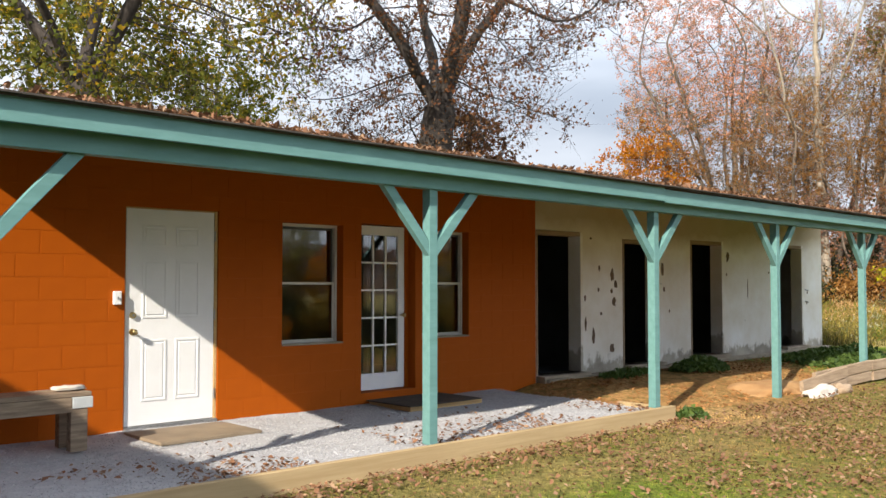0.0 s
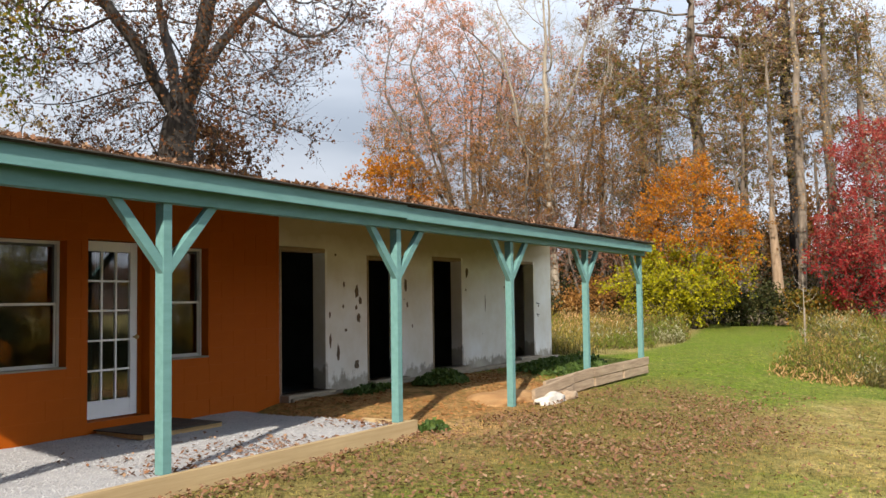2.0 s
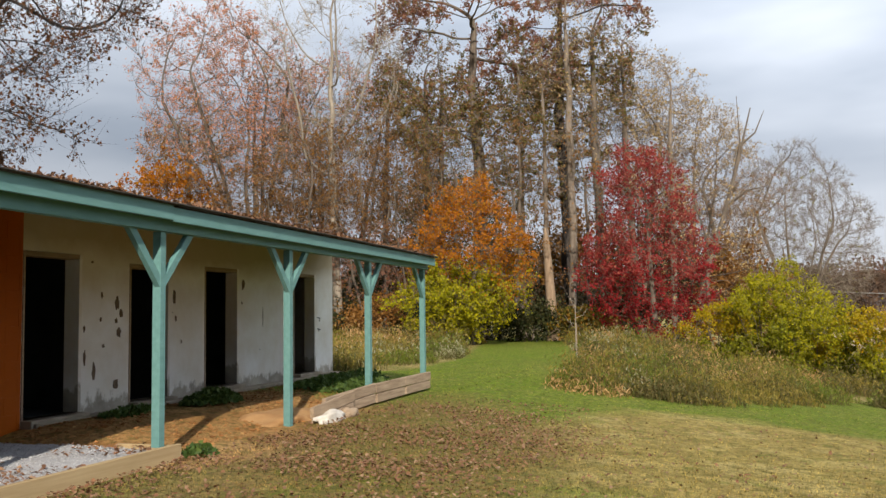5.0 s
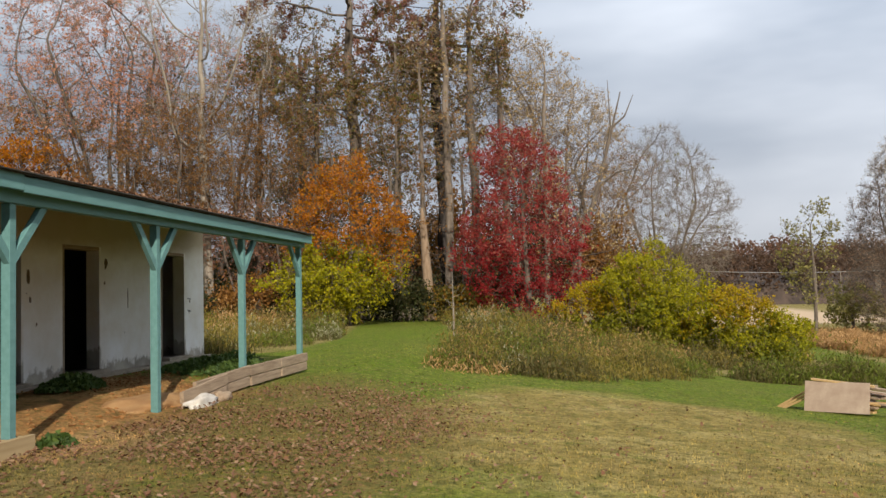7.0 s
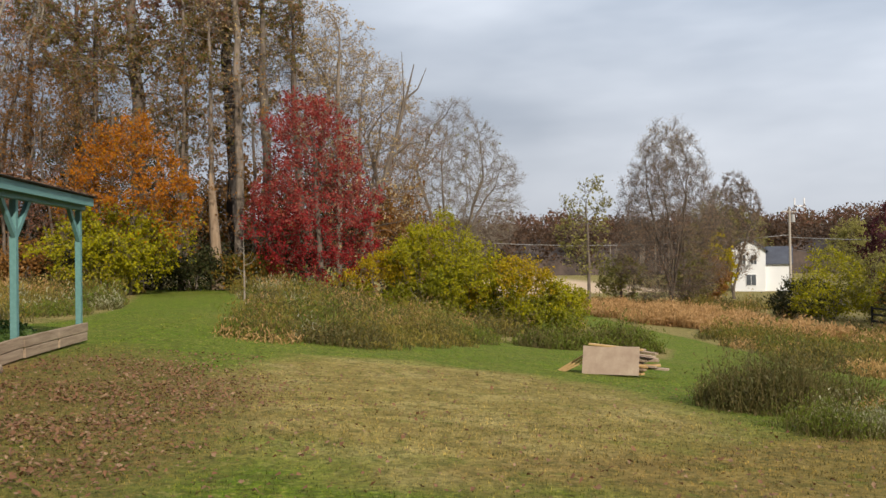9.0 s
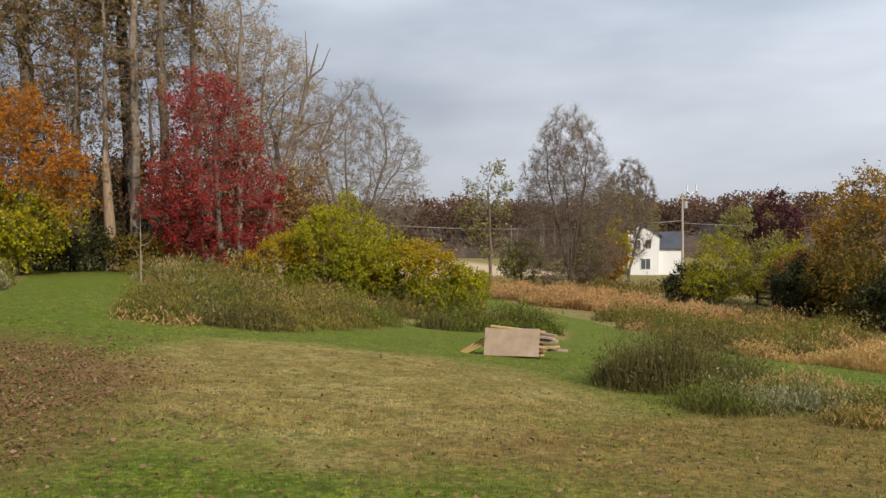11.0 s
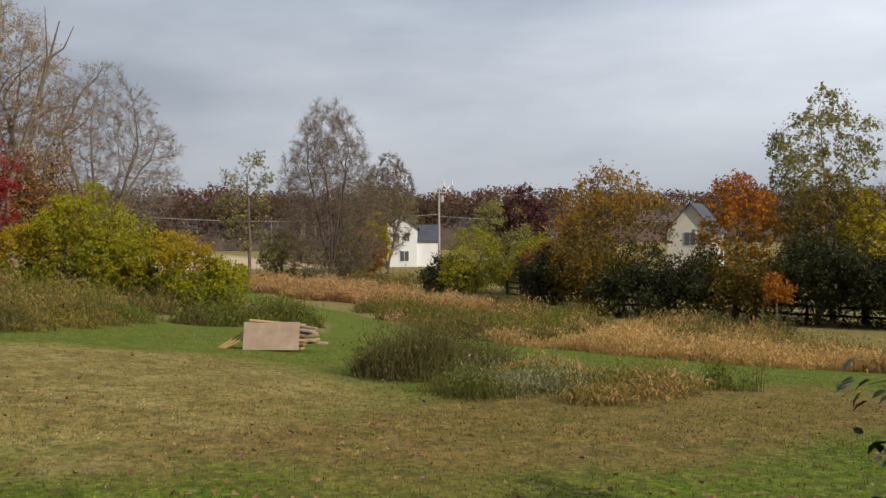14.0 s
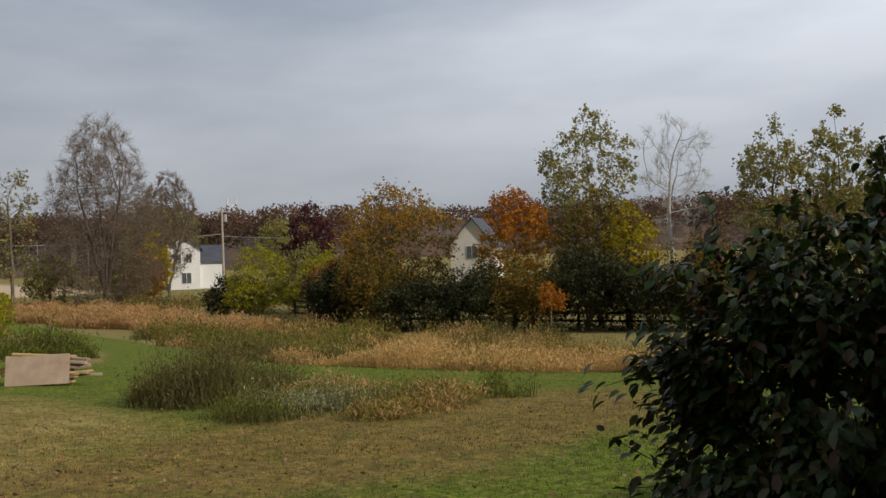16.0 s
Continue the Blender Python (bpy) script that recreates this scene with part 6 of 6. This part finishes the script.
def lawn_leaf(r):
    d = 4 + 12 * r.random()
    a = radians(r.uniform(-70, 80))
    x, y = 1.0 + d * math.cos(a), 0.2 + d * math.sin(a)
    dense = 2.2 * math.exp(-((x - 11.6) / 3.9) ** 2 - ((y - 3.7) / 1.5) ** 2) * max(0.12, 0.55 + 1.3 * noise.noise((x * 0.8, y * 0.8, 3))) + 0.8 * math.exp(-((y - 5.15) / 0.28) ** 2) * (x < 9.2) + 0.035
    if y > 5.36 or r.random() > dense:
        return None, 0, 0
    return (x, y, gz(x, y) + 0.04), r.uniform(0.026, 0.052), 0.35


scatter("lawn_leaves", 150000, lawn_leaf, LEAFLET, LITTER, "brown leaves scattered over the lawn", "leaves")


def ivy_patch(cx, cy, rx, ry, h, n, seed, label):
    r = np.random.default_rng(seed)
    a, d = r.uniform(0, 6.283, n), np.sqrt(r.random(n))
    x, y = cx + np.cos(a) * d * rx, cy + np.sin(a) * d * ry
    z = np.array([gz(p, q) for p, q in zip(x, y)]) + h * (1 - d ** 2) * r.uniform(0.2, 1.0, n) + 0.03
    top = thing("weed_patch", label, "weeds", (0, 0, 0), kind="stuff")
    leaf_mesh("leaves", np.stack([x, y, z], 1), 0.075, IVY, top, r)["kind"] = "stuff"


ivy_patch(12.7, 7.25, 0.62, 0.34, 0.20, 1300, 1, "heap of green ground ivy against the white wall")
ivy_patch(9.35, 5.35, 0.22, 0.16, 0.10, 180, 2, "tuft of green weeds at the kerb's end")
ivy_patch(11.2, 7.5, 0.6, 0.25, 0.08, 350, 3, "sparse green weeds on the dirt")
ivy_patch(16.6, 6.8, 1.6, 0.8, 0.16, 2600, 4, "green weeds growing under the porch")
ivy_patch(18.9, 7.4, 0.6, 0.6, 0.3, 900, 5, "green weeds at the building's corner")

# the shrub close to the camera
broadleaf_shrub("dark green broad-leaved shrub in shade close by", (3.08, -3.37), 0.66, 1.66, 26000, 500)

# staked sapling in the meadow path
sx, sy = 29.5, 4.55
stake = thing("staked_sapling", "bare young tree tied to a thin stake by the mown path", "sapling", (sx, sy, gz(sx, sy)))
g = Grower(77)
g.tube([np.array(p) for p in ((0, 0, 0), (0.02, 0.01, 0.8), (-0.02, 0.0, 1.6), (0.03, 0.02, 2.3))], [0.022, 0.018, 0.012, 0.004], 6)
for h, dx, dy in ((1.0, 0.4, 0.25), (1.15, -0.35, 0.3), (1.35, 0.3, -0.35), (1.5, -0.3, -0.3), (1.7, 0.25, 0.2), (1.85, -0.2, 0.25)):
    g.tube([np.array((0, 0, h)), np.array((dx * 0.6, dy * 0.6, h + 0.1)), np.array((dx, dy, h + 0.32))], [0.009, 0.006, 0.003], 4)
raw("trunk", g.v, g.f, BARK_PALE, stake)
part("stake", box(0.10, 0.13, -0.015, 0.015, 0, 1.2, 0.003), OLDWOOD, stake)

# ---- lumber pile ----
PX, PY = 18.8, -4.05
pz = gz(PX, PY)
sheet = tagged(part("sheathing_panel", box(-0.56, 0.56, -0.01, 0.01, 0, 0.56, 0.003), OSB), "weathered sheathing panel leaning on a lumber pile", "panel")
sheet.location, sheet.rotation_euler = (PX, PY, pz + 0.02), (radians(-14), 0, radians(-118))
rp = random.Random(4)
ax = Vector((math.cos(radians(-118)), math.sin(radians(-118)), 0))
nn = Vector((-ax.y, ax.x, 0))
for k in range(22):
    lift = 0.03 + 0.021 * k * rp.uniform(0.6, 1.0)
    c = Vector((PX, PY, pz + lift)) + nn * rp.uniform(0.36, 0.75) + ax * rp.uniform(0.05, 0.72 - 0.5 * lift)
    L = rp.uniform(0.5, 0.95)
    a = (ax + nn * rp.uniform(-0.35, 0.35) + Vector((0, 0, rp.uniform(-0.12, 0.05)))).normalized()
    tagged(part("lumber", beam_between(c - a * L / 2, c + a * L / 2, rp.choice((0.09, 0.14)), 0.038, 0.004), rp.choice((RAWWOOD, OSB, TIMBER))), "offcut of tan lumber in a loose pile", "lumber", "lumber pile")
tagged(part("lumber", beam_between(Vector((PX, PY, pz + 0.60)) - ax * 0.45 + nn * 0.15, Vector((PX, PY, pz + 0.50)) + ax * 0.62 + nn * 0.2, 0.10, 0.035, 0.004), RAWWOOD), "tan board lying across the lumber pile", "lumber", "lumber pile")
for k in range(3):
    s = Vector((PX, PY, pz)) - ax * (0.55 + 0.08 * k) + nn * (0.2 + 0.12 * k)
    tagged(part("lumber", beam_between(s - ax * 0.45 + Vector((0, 0, 0.02)), s + ax * 0.35 + Vector((0, 0, 0.42 + 0.04 * k)), 0.14, 0.035, 0.004), RAWWOOD), "tan board leaning on the lumber pile", "lumber", "lumber pile")

# ---- distance ----


def gable_house(name, label, at, turn, w, d, eave, ridge, wing, wall_mat, roof_mat):
    top = thing(name, label, "house", (at[0], at[1], gz(*at) - 0.1))
    top.rotation_euler = (0, 0, radians(turn))
    bm = bmesh.new()
    a = [bm.verts.new(p) for p in ((-w / 2, 0, 0), (w / 2, 0, 0), (w / 2, 0, eave), (0, 0, ridge), (-w / 2, 0, eave))]
    b = [bm.verts.new((v.co.x, d, v.co.z)) for v in a]
    bm.faces.new(a)
    bm.faces.new(b[::-1])
    for i in range(5):
        j = (i + 1) % 5
        bm.faces.new((a[j], a[i], b[i], b[j]))
    part("wall", bm, wall_mat, top)
    pitch = (ridge - eave) / (w / 2)
    bm = bmesh.new()
    for s in (-1, 1):
        q = [bm.verts.new(p) for p in ((0, -0.35, ridge + 0.04), (s * (w / 2 + 0.35), -0.35, eave - 0.35 * pitch + 0.04), (s * (w / 2 + 0.35), d + 0.35, eave - 0.35 * pitch + 0.04), (0, d + 0.35, ridge + 0.04))]
        bm.faces.new(q if s < 0 else q[::-1])
    ex = bmesh.ops.extrude_face_region(bm, geom=bm.faces[:])
    bmesh.ops.translate(bm, vec=(0, 0, 0.16), verts=[v for v in ex["geom"] if isinstance(v, bmesh.types.BMVert)])
    bmesh.ops.recalc_face_normals(bm, faces=bm.faces)
    part("roof", bm, roof_mat, top)
    for wx, wz, ww, wh in wing["windows"]:
        fr = part("window", box(wx - ww / 2 - 0.08, wx + ww / 2 + 0.08, -0.06, 0.02, wz - 0.08, wz + wh + 0.08, 0.02), wall_mat, top)
        part("pane", box(wx - ww / 2, wx - 0.03, -0.075, -0.061, wz, wz + wh), DARKPANE, fr)
        part("pane", box(wx + 0.03, wx + ww / 2, -0.075, -0.061, wz, wz + wh), DARKPANE, fr)
    if "box" in wing:
        x0, x1, y0, y1, h, rz = wing["box"]
        part("wing_wall", box(x0, x1, y0, y1, 0, h), wall_mat, top)
        bm = bmesh.new()
        q = [bm.verts.new(p) for p in ((x0, y0 - 0.3, h), (x1 + 0.3, y0 - 0.3, h), (x1 + 0.3, (y0 + y1) / 2, rz), (x0, (y0 + y1) / 2, rz), (x0, y1 + 0.3, h), (x1 + 0.3, y1 + 0.3, h))]
        bm.faces.new((q[0], q[1], q[2], q[3]))
        bm.faces.new((q[3], q[2], q[5], q[4]))
        ex = bmesh.ops.extrude_face_region(bm, geom=bm.faces[:])
        bmesh.ops.translate(bm, vec=(0, 0, 0.15), verts=[v for v in ex["geom"] if isinstance(v, bmesh.types.BMVert)])
        bmesh.ops.recalc_face_normals(bm, faces=bm.faces)
        part("wing_roof", bm, roof_mat, top)
    return top


DARKPANE = surface("dark_far_glass", (0.12, 0.13, 0.15), (0.08, 0.09, 0.1), 1, 8, 0.2, 0.0)
gable_house("white_house", "white two-storey gabled house across the meadow", (118.0, -48.5), -115, 4.2, 8, 5.6, 7.2,
            dict(windows=((-0.75, 3.7, 0.7, 1.2), (0.65, 3.7, 0.7, 1.2), (0.3, 0.9, 1.2, 1.4)), box=(2.1, 5.2, 1.2, 7.0, 3.6, 5.9)), SIDING, SLATE)
gable_house("cream_house", "cream gabled house behind the trees", (80.3, -67.4), -140, 5.0, 9, 5.0, 8.0,
            dict(windows=((0.0, 3.4, 1.2, 1.4),)), PLASTER_FAR, SLATE)

pole = thing("utility_pole", "weathered wooden utility pole with wires", "pole", (103.9, -47.6, gz(103.9, -47.6)))
part("shaft", cylinder(0.17, 0, 10.4, 10, 0.12), POLEWOOD, pole)
part("transformer", cylinder(0.24, 8.6, 9.5, 12, None, Matrix.Translation((0, -0.4, 0))), WIRE, pole)
part("crossarm", box(-0.05, 0.05, -0.9, 0.9, 9.75, 9.87), POLEWOOD, pole)


def wire(a, b, sag):
    g = Grower(1)
    a, b = np.array(a), np.array(b)
    g.tube([a * (1 - f) + b * f - np.array((0, 0, sag * 4 * f * (1 - f))) for f in np.linspace(0, 1, 16)], [0.035] * 16, 4)
    tagged(raw("power_line", g.v, g.f, WIRE), "thin overhead power line", "wire", "power lines")


wire((103.9, -47.6, 3.6), (112, -2.0, 4.2), 1.2)
wire((103.9, -47.6, 3.3), (70, -85.0, 3.6), 1.0)

tower = thing("radio_tower", "distant white lattice tower above the tree line", "tower", (560, -268, -4))
for dx in (-2.6, 2.6):
    part("leg", cylinder(0.5, 0, 41.5, 6, None, Matrix.Translation((dx * 0.45, dx, 0))), TOWER, tower)
part("crosspiece", box(-0.4, 0.4, -2.6, 2.6, 36.2, 37.0), TOWER, tower)


def fence(points, seed):
    top = thing("paddock_fence", "black three-rail paddock fence before the hedge", "fence", (points[0][0], points[0][1], 0))
    o = Vector((points[0][0], points[0][1], 0))
    for (x, y) in points:
        z = gz(x, y)
        part("post", box(x - o.x - 0.06, x - o.x + 0.06, y - o.y - 0.06, y - o.y + 0.06, z - 0.1, z + 1.3, 0.01), BLACKWOOD, top)
    for (x, y), (u, v) in zip(points, points[1:]):
        for h in (0.35, 0.78, 1.18):
            part("rail", beam_between((x - o.x, y - o.y, gz(x, y) + h), (u - o.x, v - o.y, gz(u, v) + h), 0.04, 0.13, 0), BLACKWOOD, top)


fence([(58 - 2.6 * k, -31.5 + 0.35 * k if k < 4 else -30.3 - 0.9 * (k - 3)) for k in range(13)], 1)


def far_woods(name, label, spans, depth, height, count, size, mat, seed, slope):
    """A wooded ridge: crowns of leaf clumps over a band of ground."""
    r = np.random.default_rng(seed)
    top = thing(name, label, "woods", (0, 0, 0), kind="stuff")
    (a0, a1), d0 = spans, depth
    # rounded mass of the wooded slope under the crowns
    steps, prof = 360, ((1.0, 0.0), (1.03, 0.42), (1.10, 0.62), (1.22, 0.74), (1.38, 0.80), (1.6, 0.0))
    sv, sf = [], []
    for k in range(steps + 1):
        az = radians(a0 + (a1 - a0) * k / steps)
        for dd, hh in prof:
            x, y = d0 * dd * math.cos(az), d0 * dd * math.sin(az)
            sv.append((x, y, -4.5 + height * hh * (0.88 + 0.22 * noise.noise((x * 0.03, y * 0.03, seed)) + 0.16 * noise.noise((x * 0.13, y * 0.13, seed)))))
    m = len(prof)
    for k in range(steps):
        for q in range(m - 1):
            sf.append((k * m + q, (k + 1) * m + q, (k + 1) * m + q + 1, k * m + q + 1))
    raw("wooded_slope", sv, sf, slope, top)["kind"] = "stuff"
    crowns = 700
    ca, cd = r.uniform(a0, a1, crowns), r.uniform(d0, d0 * 1.35, crowns)
    ch = height * (0.82 + 0.22 * r.random(crowns))
    i = r.integers(0, crowns, count)
    u = r.normal(0, 1, (count, 3))
    u /= np.linalg.norm(u, axis=1)[:, None]
    rad = 4.8 * r.uniform(0.1, 1.0, (count, 1)) ** 0.5 * (d0 / 260)
    x = cd[i] * np.cos(np.radians(ca[i])) + u[:, 0] * rad[:, 0]
    y = cd[i] * np.sin(np.radians(ca[i])) + u[:, 1] * rad[:, 0]
    z = -4 + ch[i] * (0.84 - 0.6 * r.random(count) ** 1.5) + u[:, 2] * rad[:, 0] * 0.3
    leaf_mesh("canopy", np.stack([x, y, np.maximum(z, -4)], 1), size, mat, top, r)["kind"] = "stuff"


far_woods("far_woods", "dark bare autumn woods beyond the stubble field", (-30, 50), 250, 17.0, 165000, 0.9, LEAF_FARDARK, 1, surface("shaded_far_wood", (0.12, 0.085, 0.065), (0.055, 0.042, 0.035), 0.25, 1.2, 0.95, 0.2, stretch=(1, 1, 0.25)))
far_woods("far_ridge_woods", "hazy russet woods on the horizon", (-85, 50), 420, 31, 250000, 1.25, LEAF_FAR, 2, surface("russet_far_wood", (0.15, 0.09, 0.065), (0.08, 0.06, 0.045), 0.09, 0.7, 0.95, 0.2))
for k in range(14):
    rr = random.Random(k)
    a, d = radians(-14 - rr.uniform(-2, 3) - 0.4 * k), 236 + rr.uniform(0, 8)
    t = thing("bare_far_tree", "pale bare trunk at the far wood's edge", "tree", (d * math.cos(a), d * math.sin(a), -4), "far pale trunks")
    part("stem", cylinder(0.22, 0, rr.uniform(7, 11), 6, 0.08), BARK_PALE, t)

# ---- painted blocks of the orange wall ----
orange_wall = bpy.data.objects["wall_orange"]


def block_mesh(w, h):
    bm = box(0, w, -0.0016, 0.01, 0, h, 0.0)
    for v in bm.verts:
        if v.co.y < 0:
            v.co.x += 0.002 if v.co.x < w / 2 else -0.002
            v.co.z += 0.002 if v.co.z < h / 2 else -0.002
    me = bpy.data.meshes.new("block")
    bm.to_mesh(me)
    bm.free()
    me.materials.append(ORANGE)
    return me


made_blocks = {}
for row in range(14):
    z0, z1 = 0.02 + row * 0.203, 0.02 + row * 0.203 + 0.199
    cuts = [2.0 + (0.203 if row % 2 else 0.0) + k * 0.406 for k in range(20)]
    for a in cuts:
        spans = [(a + 0.0035, min(a + 0.4025, 9.765))]
        for h in (WIN1, WIN2, DOOR1, DOOR2):
            if z1 > h[2] and z0 < h[3]:
                nxt = []
                for s, e in spans:
                    if e <= h[0] or s >= h[1]:
                        nxt.append((s, e))
                    else:
                        if h[0] - s > 0.03:
                            nxt.append((s, h[0] - 0.002))
                        if e - h[1] > 0.03:
                            nxt.append((h[1] + 0.002, e))
                spans = nxt
        for s, e in spans:
            if e - s < 0.03:
                continue
            key = (round(e - s, 3), round(z1 - z0, 3))
            if key not in made_blocks:
                made_blocks[key] = block_mesh(*key)
            ob = new("block", made_blocks[key])
            ob.location = (s, WY - 0.0005, z0)
            ob.parent = orange_wall
